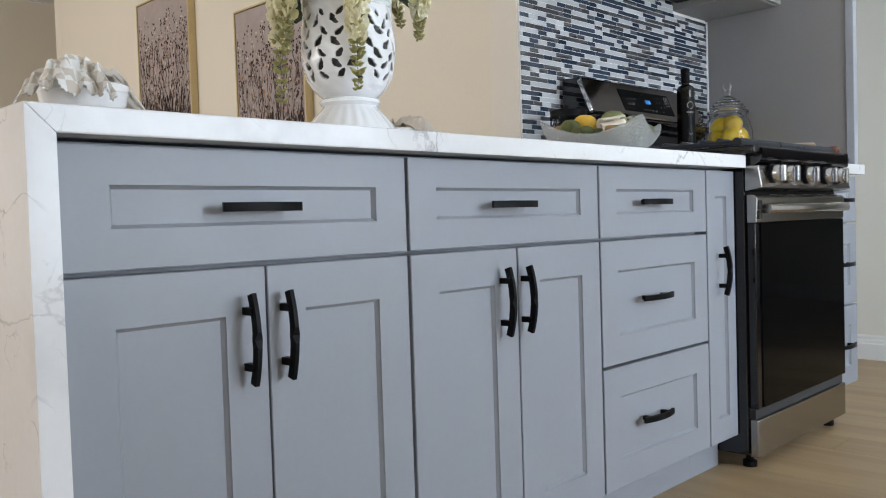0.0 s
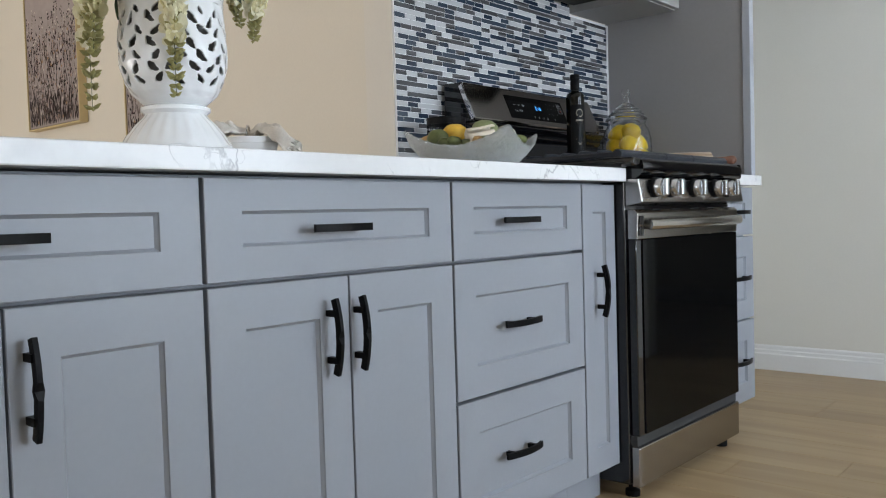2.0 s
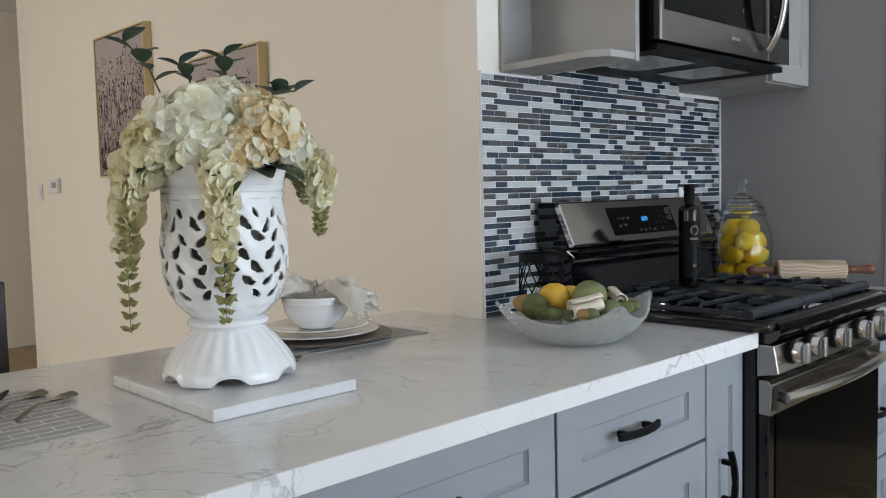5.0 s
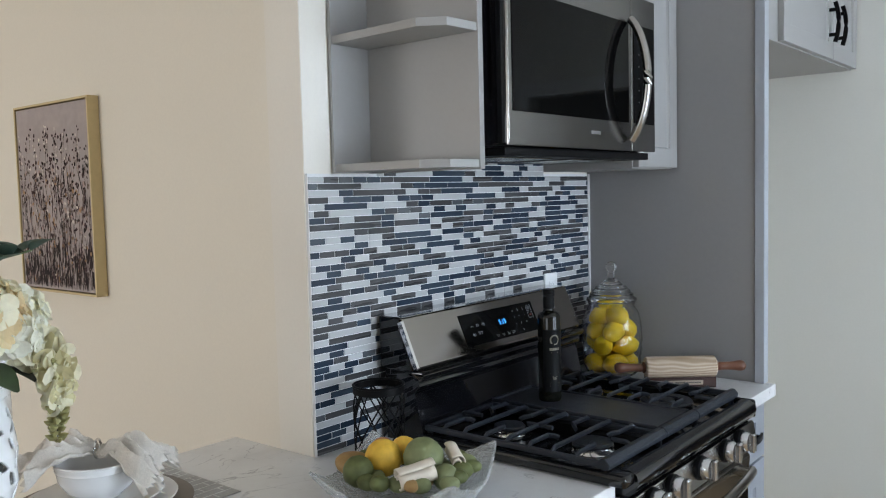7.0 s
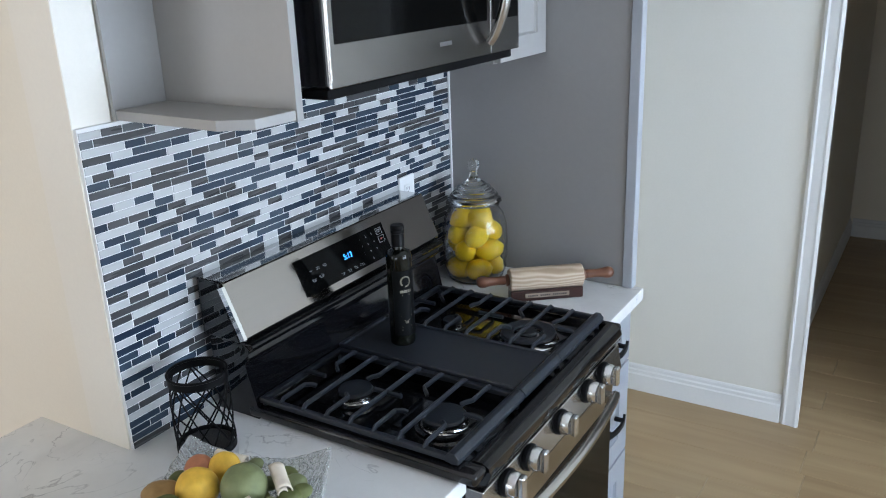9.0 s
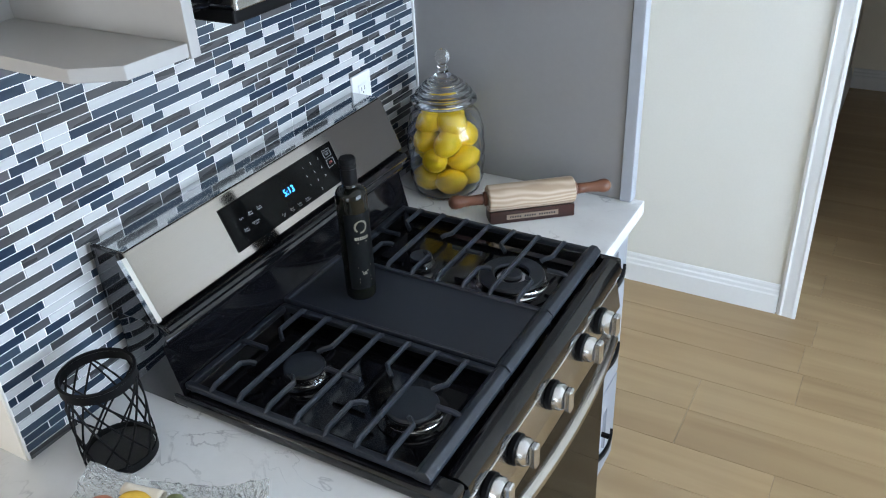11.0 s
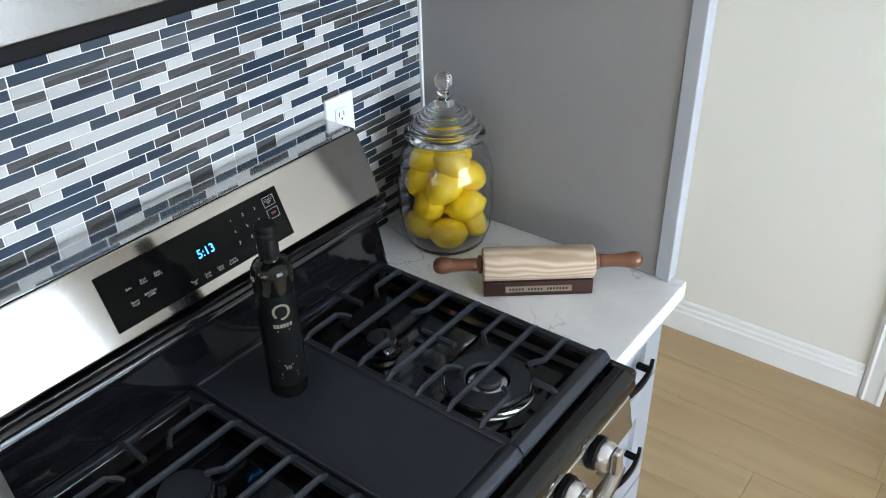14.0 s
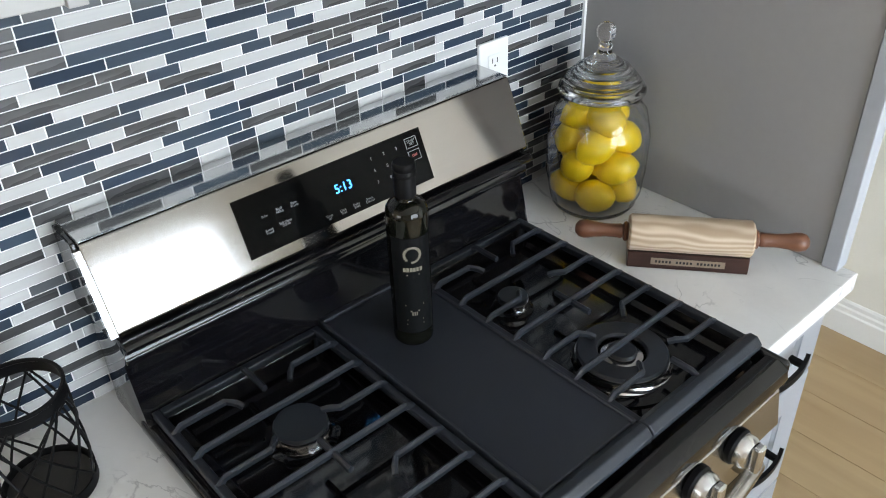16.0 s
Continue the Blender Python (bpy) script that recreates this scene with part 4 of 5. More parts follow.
foot = lathe([(0.060, 0.004), (0.112, 0.0), (0.124, 0.004), (0.126, 0.016), (0.120, 0.030), (0.108, 0.048), (0.090, 0.070), (0.074, 0.086), (0.068, 0.094), (0.071, 0.098),
              (0.077, 0.102), (0.077, 0.109), (0.070, 0.113), (0.064, 0.114), (0.050, 0.114)], 108, (0, 0, 0), wave=flute)
bmesh.ops.translate(foot, verts=foot.verts, vec=(VX, VY, VZ))
part("foot", foot, M_CERAMIC, va, smooth=True)
# Added liner: its dark grey gives the holes the shade of the vase's inside.
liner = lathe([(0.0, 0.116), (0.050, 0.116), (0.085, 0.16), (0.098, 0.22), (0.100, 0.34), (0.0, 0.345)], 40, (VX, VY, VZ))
part("liner", liner, mat("foam_with_shade", (0.20, 0.20, 0.19), 0.9, vary=0.2, grain=90), va, "dark liner standing for foam and shade inside the openwork", smooth=True)

# ---- flowers in the vase ----
fl = thing("flower_arrangement", (VX, VY, VZ + 0.33), "cream and peach silk hydrangeas with trailing blossoms and green leaves", "flowers")
PETALS = [mat("petal_" + n, c, 0.65, vary=0.10, grain=60, blotch=12, sss=0.0, sheen=0.2) for n, c in (("ivory", (0.90, 0.86, 0.66)), ("white", (0.90, 0.89, 0.77)), ("peach", (0.82, 0.66, 0.38)), ("lime", (0.72, 0.66, 0.40)), ("olive", (0.42, 0.39, 0.16)))]
for m in PETALS:
    # thin cloth petals let some light through
    n_, l_ = m.node_tree.nodes, m.node_tree.links
    tr, ms = n_.new("ShaderNodeBsdfTranslucent"), n_.new("ShaderNodeMixShader")
    l_.new(n_["Principled BSDF"].inputs["Base Color"].links[0].from_socket, tr.inputs["Color"])
    l_.new(n_["Principled BSDF"].outputs["BSDF"], ms.inputs[1])
    l_.new(tr.outputs["BSDF"], ms.inputs[2])
    ms.inputs["Fac"].default_value = 0.38
    l_.new(ms.outputs["Shader"], n_["Material Output"].inputs["Surface"])
M_LEAF = mat("dark_leaf", (0.028, 0.055, 0.020), 0.5, vary=0.35, grain=60, blotch=10)
M_LEAF2 = mat("eucalyptus_leaf", (0.055, 0.095, 0.070), 0.55, vary=0.25, grain=60, blotch=10)
M_STEM = mat("stem_green", (0.10, 0.12, 0.045), 0.6, vary=0.2)
rf = random.Random(21)


def floret(bm, at, out, size, r, petals=4):
    """Broad cupped petals with a waved edge round a point, facing out."""
    q = Vector(out).to_track_quat("Z", "Y").to_matrix()
    spin = r.uniform(0, math.pi)
    for k in range(petals):
        a = spin + k * 2 * math.pi / petals + r.uniform(-0.2, 0.2)
        c, s = math.cos(a), math.sin(a)
        w, l, up = size * 0.66, size * r.uniform(0.9, 1.1), size * r.uniform(0.05, 0.5)
        f1, f2 = r.uniform(-0.12, 0.12) * size, r.uniform(-0.12, 0.12) * size
        rim = ((0.30, 0.55, 0.25), (0.66, 1.0, 0.7), (0.95, 0.62, 1.0), (1.06, 0.0, 0.85), (0.95, -0.62, 1.0), (0.66, -1.0, 0.7), (0.30, -0.55, 0.25))
        v0 = bm.verts.new(at)
        mid = bm.verts.new(at + q @ Vector((l * 0.62 * c, l * 0.62 * s, up * 0.28)))
        vs = []
        for n, (u, t, h) in enumerate(rim):
            e = f1 if n % 2 else f2
            vs.append(bm.verts.new(at + q @ Vector((l * u * c - w * t * s, l * u * s + w * t * c, up * h + e * u))))
        bm.faces.new((v0, vs[0], mid))
        for n in range(6):
            bm.faces.new((mid, vs[n], vs[n + 1]))
        bm.faces.new((mid, vs[6], v0))


def bud(bm, at, out, size):
    """A small sickle-shaped bud curving up at its tip."""
    d = Vector(out).normalized()
    s = d.cross(Vector((0, 0, 1)))
    s = s.normalized() if s.length > 0.05 else Vector((1, 0, 0))
    rows = []
    for u, w in ((0.0, 0.05), (0.3, 0.25), (0.65, 0.27), (1.0, 0.03)):
        c = at + d * size * u + Vector((0, 0, size * (0.55 * u * u - 0.25 * u)))
        rows.append([bm.verts.new(c + s * w * size), bm.verts.new(c + Vector((0, 0, w * size))), bm.verts.new(c - s * w * size), bm.verts.new(c - Vector((0, 0, w * size)))])
    for p, q in zip(rows, rows[1:]):
        for k in range(4):
            bm.faces.new((p[k], p[(k + 1) % 4], q[(k + 1) % 4], q[k]))


def bloom(centre, radius, mats, n, squash=0.85):
    c = Vector(centre)
    sets = {k: bmesh.new() for k in mats}
    n = int(n * 0.85)
    for i in range(n):
        z = 1 - 1.75 * (i + 0.5) / n
        a = i * 2.39996
        s = math.sqrt(max(0.0, 1 - z * z))
        d = Vector((s * math.cos(a), s * math.sin(a), z * squash))
        k = rf.choice(mats)
        floret(sets[k], c + d * radius * rf.uniform(0.86, 1.08), d + Vector((rf.uniform(-.3, .3), rf.uniform(-.3, .3), rf.uniform(-.2, .3))), radius * rf.uniform(0.30, 0.42), rf, rf.choice((4, 4, 5)))
    core = bmesh.new()
    bmesh.ops.create_icosphere(core, subdivisions=2, radius=radius * 0.78)
    bmesh.ops.translate(core, verts=core.verts, vec=c)
    b = part("bloom", core, PETALS[3 if 3 in mats else mats[0]], fl, smooth=True)
    for k, s in sets.items():
        tagged(part("petals", s, PETALS[k], b, recalc=False), kind="stuff")


ZB = VZ + 0.415
for dx, dy, dz, r, m, n in ((0.04, -0.075, 0.035, 0.072, [0, 1], 120), (0.085, 0.035, 0.030, 0.066, [2, 0], 110), (-0.06, 0.06, 0.030, 0.070, [1, 0], 110), (-0.075, -0.055, 0.030, 0.066, [0, 2], 90),
                            (0.0, 0.0, 0.055, 0.074, [1, 0], 110), (0.03, 0.105, 0.015, 0.055, [1, 0], 80), (0.115, -0.025, -0.010, 0.042, [1, 2], 60), (0.01, -0.135, 0.0, 0.052, [0, 3], 80),
                            (-0.11, 0.02, 0.01, 0.055, [3, 0], 60), (0.10, 0.085, 0.0, 0.040, [1], 50)):
    bloom((VX + dx, VY + dy, ZB + dz + 0.012), r, m, n)


def leaf(at, direction, length, width, material, droop=0.2, name="leaf"):
    d = Vector(direction).normalized()
    s = d.cross(Vector((0, 0, 1)))
    s = s.normalized() if s.length > 0.05 else Vector((1, 0, 0))
    up = s.cross(d)
    bm = bmesh.new()
    rows = []
    for i in range(8):
        t = i / 7
        w = width * math.sin(math.pi * min(1, t * 0.93 + 0.04)) ** 0.8 * (1 - 0.25 * t)
        c = Vector(at) + d * length * t + Vector((0, 0, -droop * length * t * t))
        rows.append([bm.verts.new(c - s * w + up * w * 0.28), bm.verts.new(c), bm.verts.new(c + s * w + up * w * 0.28)])
    for p, q in zip(rows, rows[1:]):
        bm.faces.new((p[0], p[1], q[1], q[0]))
        bm.faces.new((p[1], p[2], q[2], q[1]))
    return part(name, bm, material, fl, smooth=True, recalc=False)


for a in range(16):
    t = a * 2 * math.pi / 16 + rf.uniform(-0.2, 0.2)
    rr = 0.10 + rf.uniform(-0.01, 0.02)
    leaf((VX + rr * math.cos(t) * 0.8, VY + rr * math.sin(t) * 0.8, ZB - 0.030 + rf.uniform(-0.01, 0.02)), (math.cos(t), math.sin(t), rf.uniform(-0.25, 0.25)), rf.uniform(0.085, 0.125), rf.uniform(0.030, 0.044), M_LEAF, 0.35)
# upright sprigs with oval leaves
for base, tip in (((-0.08, -0.06, 0.08), (-0.13, -0.12, 0.22)), ((-0.05, 0.03, 0.08), (-0.06, 0.05, 0.20)), ((-0.04, -0.03, 0.08), (-0.09, -0.03, 0.18)), ((0.0, 0.06, 0.08), (0.02, 0.16, 0.13))):
    p0, p1 = Vector((VX, VY, ZB)) + Vector(base), Vector((VX, VY, ZB)) + Vector(tip)
    mid = (p0 + p1) / 2 + Vector((0.01, 0, 0.015))
    pts = [p0.lerp(mid, i / 4) if i <= 4 else mid.lerp(p1, (i - 4) / 4) for i in range(9)]
    part("stem", tube(pts, 0.0018, 6), M_STEM, fl, smooth=True)
    for i in (3, 4, 5, 6, 7, 8):
        a = i * 2.4
        leaf(pts[i], (math.cos(a), math.sin(a), 0.55), rf.uniform(0.050, 0.068), rf.uniform(0.017, 0.023), M_LEAF2, 0.15)


def trail(points, n, size):
    """A hanging string of blossoms that thins to buds."""
    pts = [Vector((VX, VY, ZB)) + Vector(p) for p in points]
    fine = []
    for i in range(len(pts) - 1):
        for k in range(8):
            fine.append(pts[i].lerp(pts[i + 1], k / 8))
    fine.append(pts[-1])
    st = part("trailing_stem", tube(fine, 0.0016, 5, taper=[1 - 0.6 * i / len(fine) for i in range(len(fine))]), M_STEM, fl, smooth=True)
    big, mid_, tips = bmesh.new(), bmesh.new(), bmesh.new()
    n = int(n * 0.75)
    for i in range(n):
        u = i / (n - 1)
        at = fine[min(len(fine) - 1, int(u * (len(fine) - 1)))]
        k = 1.0 - 0.50 * u
        side = i * 2.4 + rf.uniform(-0.5, 0.5)
        for e in range(2):
            a = side + e * math.pi + rf.uniform(-0.4, 0.4)
            d = Vector((math.cos(a), math.sin(a), rf.uniform(-0.35, 0.25)))
            if u > 0.76:
                bud(tips, at, d, size * rf.uniform(0.75, 1.0) * (1.5 - u))
                bud(tips, at + Vector((0, 0, -0.004)), Vector((-d.y, d.x, d.z)), size * rf.uniform(0.65, 0.9) * (1.5 - u))
                continue
            target = big if rf.random() < 1.05 - 0.75 * u else mid_
            floret(target, at + d * size * 0.42 * k, d + Vector((0, 0, -0.15)), size * k * rf.uniform(0.72, 1.0), rf, 3)
            if u > 0.25 and rf.random() < 0.5:
                bud(tips, at, d, size * 0.6)
    for nm, b, m in (("petals", big, PETALS[0]), ("petals", mid_, PETALS[3]), ("bud_cluster", tips, PETALS[4])):
        tagged(part(nm, b, m, st, recalc=False), kind="stuff")


trail([(-0.020, -0.100, 0.02), (-0.050, -0.155, -0.02), (-0.058, -0.168, -0.12), (-0.055, -0.168, -0.315)], 56, 0.043)
trail([(0.0, -0.130, 0.0), (-0.010, -0.178, -0.06), (-0.012, -0.182, -0.20)], 38, 0.040)
trail([(0.090, -0.050, -0.02), (0.128, -0.078, -0.05), (0.126, -0.074, -0.15), (0.116, -0.068, -0.295)], 54, 0.041)
trail([(0.090, 0.100, 0.0), (0.118, 0.136, -0.02), (0.120, 0.141, -0.08), (0.115, 0.139, -0.150)], 34, 0.037)
trail([(-0.02, 0.13, 0.01), (-0.01, 0.175, -0.01), (0.0, 0.185, -0.09)], 24, 0.034)
va.scale = (0.97, 0.97, 1.0)
fl.scale = (0.97, 0.97, 0.97)
fl.location.z -= 0.002

# ---- place settings ----
M_MAT = mat("grey_weave", (0.42, 0.41, 0.39), 0.8, vary=0.12, grain=150, blotch=10)
M_MATL = mat("pale_weave", (0.66, 0.65, 0.62), 0.8, vary=0.08, grain=150, blotch=10)
M_CHARGER = mat("bronze_charger", (0.15, 0.125, 0.105), 0.45, 0.2, vary=0.12, grain=30, blotch=6)
M_CHINA = mat("white_china", (0.82, 0.815, 0.80), 0.15, vary=0.02, coat=0.3)
M_LINEN = mat("linen_napkin", (0.62, 0.57, 0.50), 0.9, vary=0.16, grain=300, blotch=18, bump=0.35, bump_scale=500)
M_LINENW = mat("linen_white_check", (0.74, 0.72, 0.67), 0.9, vary=0.08, grain=300, blotch=18, bump=0.35, bump_scale=500)
nl, ll = M_LINENW.node_tree.nodes, M_LINENW.node_tree.links
ck = nl.new("ShaderNodeTexChecker")
ck.inputs["Scale"].default_value = 42
ck.inputs["Color1"].default_value, ck.inputs["Color2"].default_value = (0.78, 0.77, 0.73, 1), (0.60, 0.54, 0.46, 1)
ll.new(nl["Texture Coordinate"].outputs["Object"], ck.inputs["Vector"])
ll.new(ck.outputs["Color"], nl["Principled BSDF"].inputs["Base Color"])


def plate_profile(r, h):
    return [(0.0, 0.003), (r * 0.60, 0.003), (r * 0.66, 0.005), (r * 0.98, h), (r, h + 0.0012), (r * 0.985, h + 0.003), (r * 0.66, 0.009), (r * 0.60, 0.007), (0.0, 0.007)]


def napkin(cx, cy, z, turn, seed, check):
    """A bunched cloth drawn through a ring: two pleated fans, draping over a bowl."""
    nk = thing("napkin", (cx, cy, z), "crumpled beige linen napkin drawn through a metal ring, on a bowl", "napkin", "linen napkins on the place settings")
    r = random.Random(seed)
    c, s = math.cos(turn), math.sin(turn)
    for side in (-1, 1):
        bm = bmesh.new()
        rows = []
        NU, NV = 26, 56
        ph = [r.uniform(0, 6) for _ in range(4)]
        for i in range(NU + 1):
            u = i / NU
            row = []
            spread = 0.012 + 0.085 * u ** 0.8
            for j in range(NV + 1):
                v = j / NV * 2 - 1
                pl = (1 - 2 * abs(math.sin(v * 8 + ph[0] + u * 1.6))) * 0.62 + (1 - 2 * abs(math.sin(v * 15 + ph[1] - u * 3))) * 0.30
                amp = (0.007 + 0.017 * u) * (0.55 if check else 1.0)
                x = side * (0.004 + u * (0.115 + 0.018 * math.sin(v * 5 + ph[2])))
                y = v * spread + 0.006 * math.sin(u * 9 + ph[3])
                zz = 0.024 + pl * amp * 1.3 + 0.020 * math.sin(u * math.pi) - (0.040 if check else (0.030 if side > 0 else 0.004)) * u * u - 0.020 * v * v * u
                zz += 0.012 * noise.noise(Vector((x * 26, y * 26, seed))) + 0.006 * noise.noise(Vector((x * 75, y * 75, seed + 9)))
                if check:
                    zz = 0.020 + (zz - 0.020) * 0.9 + 0.022 * (1 - u) + 0.008 * math.sin(v * 4 + u * 3)
                row.append(bm.verts.new((cx + x * c - y * s, cy + x * s + y * c, z + max(zz, -0.052))))
            rows.append(row)
        for p, q in zip(rows, rows[1:]):
            for j in range(NV):
                bm.faces.new((p[j], p[j + 1], q[j + 1], q[j]))
        # frayed hem
        hem = rows[-1]
        for j in range(0, NV):
            a, b = hem[j].co, hem[j + 1].co
            o = Vector((side * c, side * s, -0.5)) * r.uniform(0.006, 0.013)
            m = (a + b) / 2 + o + Vector((r.uniform(-.003, .003), r.uniform(-.003, .003), 0))
            bm.faces.new((hem[j], hem[j + 1], bm.verts.new(m)))
        f = part("cloth", bm, M_LINENW if check and side > 0 else M_LINEN, nk, smooth=True, recalc=False)
        so_ = f.modifiers.new("thickness", "SOLIDIFY")
        so_.thickness = 0.0016
    ring = tube([(cx + 0.019 * math.cos(a) * -s, cy + 0.019 * math.cos(a) * c, z + 0.026 + 0.019 * math.sin(a)) for a in [2 * math.pi * k / 24 for k in range(24)]], 0.0026, 8, closed=True)
    part("napkin_ring", ring, M_CHROME, nk, "silver napkin ring", smooth=True)


M_PEWTER = mat("dark_pewter", (0.22, 0.215, 0.20), 0.28, 1.0, vary=0.05)


def spoon(x, y, z, turn, length=0.19, bowl=0.020, name="spoon"):
    k = thing(name, (x, y, z), "polished steel %s on the placemat" % name, "cutlery", "cutlery on the place settings")
    c, s = math.cos(turn), math.sin(turn)

    def at(u, v, w):
        return (x + u * c - v * s, y + u * s + v * c, z + w)
    n = 14
    bm = bmesh.new()
    rows = []
    for i in range(n + 1):
        t = i / n
        u = -length / 2 + length * t
        if name == "knife":
            w = 0.006 if t < 0.45 else 0.009 * math.sqrt(max(0.05, 1 - ((t - 0.45) / 0.55) ** 3))
            h = 0.004
        elif t > 0.72:
            q = (t - 0.72) / 0.28 * 2 - 1
            w, h = bowl * math.sqrt(max(0.02, 1 - q * q)), 0.002 + 0.004 * q * q
        else:
            w, h = 0.0035 + 0.0035 * (1 - t / 0.72), 0.004 + 0.008 * math.sin(t / 0.72 * math.pi)
        rows.append([bm.verts.new(at(u, -w, h + 0.001)), bm.verts.new(at(u, 0, h - 0.0005)), bm.verts.new(at(u, w, h + 0.001)), bm.verts.new(at(u, 0, max(0.0, h - 0.0025)))])
    for p, q in zip(rows, rows[1:]):
        for j in range(4):
            bm.faces.new((p[j], p[(j + 1) % 4], q[(j + 1) % 4], q[j]))
    bm.faces.new(rows[0])
    bm.faces.new(rows[-1])
    part("blade" if name == "knife" else "stem", bm, M_PEWTER if name != "knife" else M_BLACKM, k, smooth=True)


def setting_for_one(cx, cy, mx0, mx1, my0, my1, seed, turn, check):
    m = thing("placemat", ((mx0 + mx1) / 2, (my0 + my1) / 2, ZT), "grey woven placemat with a brick line pattern", "placemat", "placemats on the peninsula")
    part("weave", box(mx0, mx1, my0, my1, ZT, ZT + 0.002, 0.0005), M_MAT, m)
    lines = bmesh.new()
    x = mx0 + 0.012
    k = 0
    while x < mx1 - 0.01:
        lines = box(x, x + 0.0025, my0 + 0.004, my1 - 0.004, ZT + 0.0021, ZT + 0.0026, bm=lines)
        y = my0 + (0.02 if k % 2 else 0.05)
        while y < my1 - 0.01:
            lines = box(x + 0.0026, min(x + 0.0244, mx1 - 0.005), y, y + 0.0025, ZT + 0.0021, ZT + 0.0026, bm=lines)
            y += 0.062
        x += 0.027
        k += 1
    part("line_pattern", lines, M_MATL, m, "pale brick lines")
    z = ZT + 0.003
    g = "stacked tableware on the place settings"
    solid("charger_plate", lathe([(a, b + z) for a, b in plate_profile(0.184, 0.010)], 64, (cx, cy, 0)), M_CHARGER, "dull bronze charger plate under white plates", "plate", group=g, smooth=True)
    z += 0.0105
    solid("dinner_plate", lathe([(a, b + z) for a, b in plate_profile(0.152, 0.012)], 64, (cx, cy, 0)), M_CHINA, "white china dinner plate on a charger", "plate", group=g, smooth=True)
    z += 0.0115
    solid("salad_plate", lathe([(a, b + z) for a, b in plate_profile(0.126, 0.012)], 64, (cx, cy, 0)), M_CHINA, "white china salad plate on a dinner plate", "plate", group=g, smooth=True)
    z += 0.0075
    R = 0.090
    prof = [(0.0, 0.002), (0.040, 0.002), (0.042, 0.0), (0.046, 0.001), (0.050, 0.006), (0.070, 0.020), (0.083, 0.040), (0.087, 0.060), (0.089, 0.062), (0.088, 0.066), (0.090, 0.070), (0.091, 0.076),
            (0.088, 0.078), (0.084, 0.068), (0.078, 0.040), (0.060, 0.018), (0.0, 0.008)]
    solid("soup_bowl", lathe([(a * 0.93, b + z) for a, b in prof], 56, (cx, cy, 0)), M_CHINA, "white china soup bowl with a banded rim", "bowl", group=g, smooth=True)
    napkin(cx, cy, z + 0.070, turn, seed, check)


setting_for_one(-0.735, 3.800, -0.925, -0.585, 3.530, 4.035, 7, math.radians(42), False)
setting_for_one(-0.460, 2.750, -0.720, -0.345, 2.545, 3.130, 8, math.radians(-40), True)
ZM = ZT + 0.0028
spoon(-0.640, 3.585, ZM, math.radians(25), 0.20, 0.019)
spoon(-0.622, 3.562, ZM, math.radians(20), 0.21, 0.009, "knife")
spoon(-0.590, 3.070, ZM, math.radians(140), 0.20, 0.020)
spoon(-0.540, 3.100, ZM, math.radians(135), 0.19, 0.020)
spoon(-0.630, 3.040, ZM, math.radians(150), 0.21, 0.009, "knife")

# ---- hammered glass bowl with dried fruit ----
M_HAMMER = mat("hammered_glass", (0.95, 0.97, 0.97), 0.06, vary=0.0, trans=0.82, ior=1.45, bump=0.6, bump_scale=160, bump_dist=0.006, spec=0.8)
BX, BY = -0.235, 4.185
gb = thing("glass_bowl", (BX, BY, ZT), "clear hammered glass bowl with a wavy square rim", "bowl")
bm = bmesh.new()
SEGB, RB = 190, 40
rh = random.Random(31)
rows = []
for j in range(RB + 1):
    u = j / RB
    row = []
    for i in range(SEGB):
        a = 2 * math.pi * i / SEGB
        sq = 1 / max(abs(math.cos(a)), abs(math.sin(a))) ** 0.62
        r = (0.045 + 0.110 * u ** 0.8) * (1 + (sq - 1) * u)
        corner = (sq - 1) / 0.24
        z = 0.002 + 0.062 * u ** 1.9 + 0.048 * u ** 3 * corner - 0.004 * u
        r += 0.010 * u ** 3 * corner
        b = a + math.radians(20)
        z += rh.uniform(-0.0019, 0.0019) * (j > 2)
        r += rh.uniform(-0.0019, 0.0019)
        row.append(bm.verts.new((BX + r * math.cos(b), BY + r * math.sin(b), ZT + max(0.0, z))))
    rows.append(row)
for p, q in zip(rows, rows[1:]):
    for i in range(SEGB):
        k = (i + 1) % SEGB
        bm.faces.new((p[i], p[k], q[k], q[i]))
bm.faces.new(rows[0])
gbp = part("glass", bm, M_HAMMER, gb)
sm = gbp.modifiers.new("thickness", "SOLIDIFY")
sm.thickness, sm.offset = 0.005, 1


def fruit_mat(n, c, v=0.2, rough=0.6):
    return mat("fruit_" + n, c, rough, vary=v, grain=70, blotch=14, bump=0.25, bump_scale=120)


F_YEL, F_GRN, F_OLV, F_BRN, F_ROLL, F_ROSE = (fruit_mat("yellow", (0.66, 0.40, 0.045)), fruit_mat("sage", (0.17, 0.19, 0.085)), fruit_mat("olive", (0.10, 0.115, 0.035), 0.3), fruit_mat("brown", (0.33, 0.20, 0.075)),
                                              fruit_mat("birch", (0.66, 0.58, 0.47), 0.12), fruit_mat("rosy", (0.42, 0.17, 0.09)))


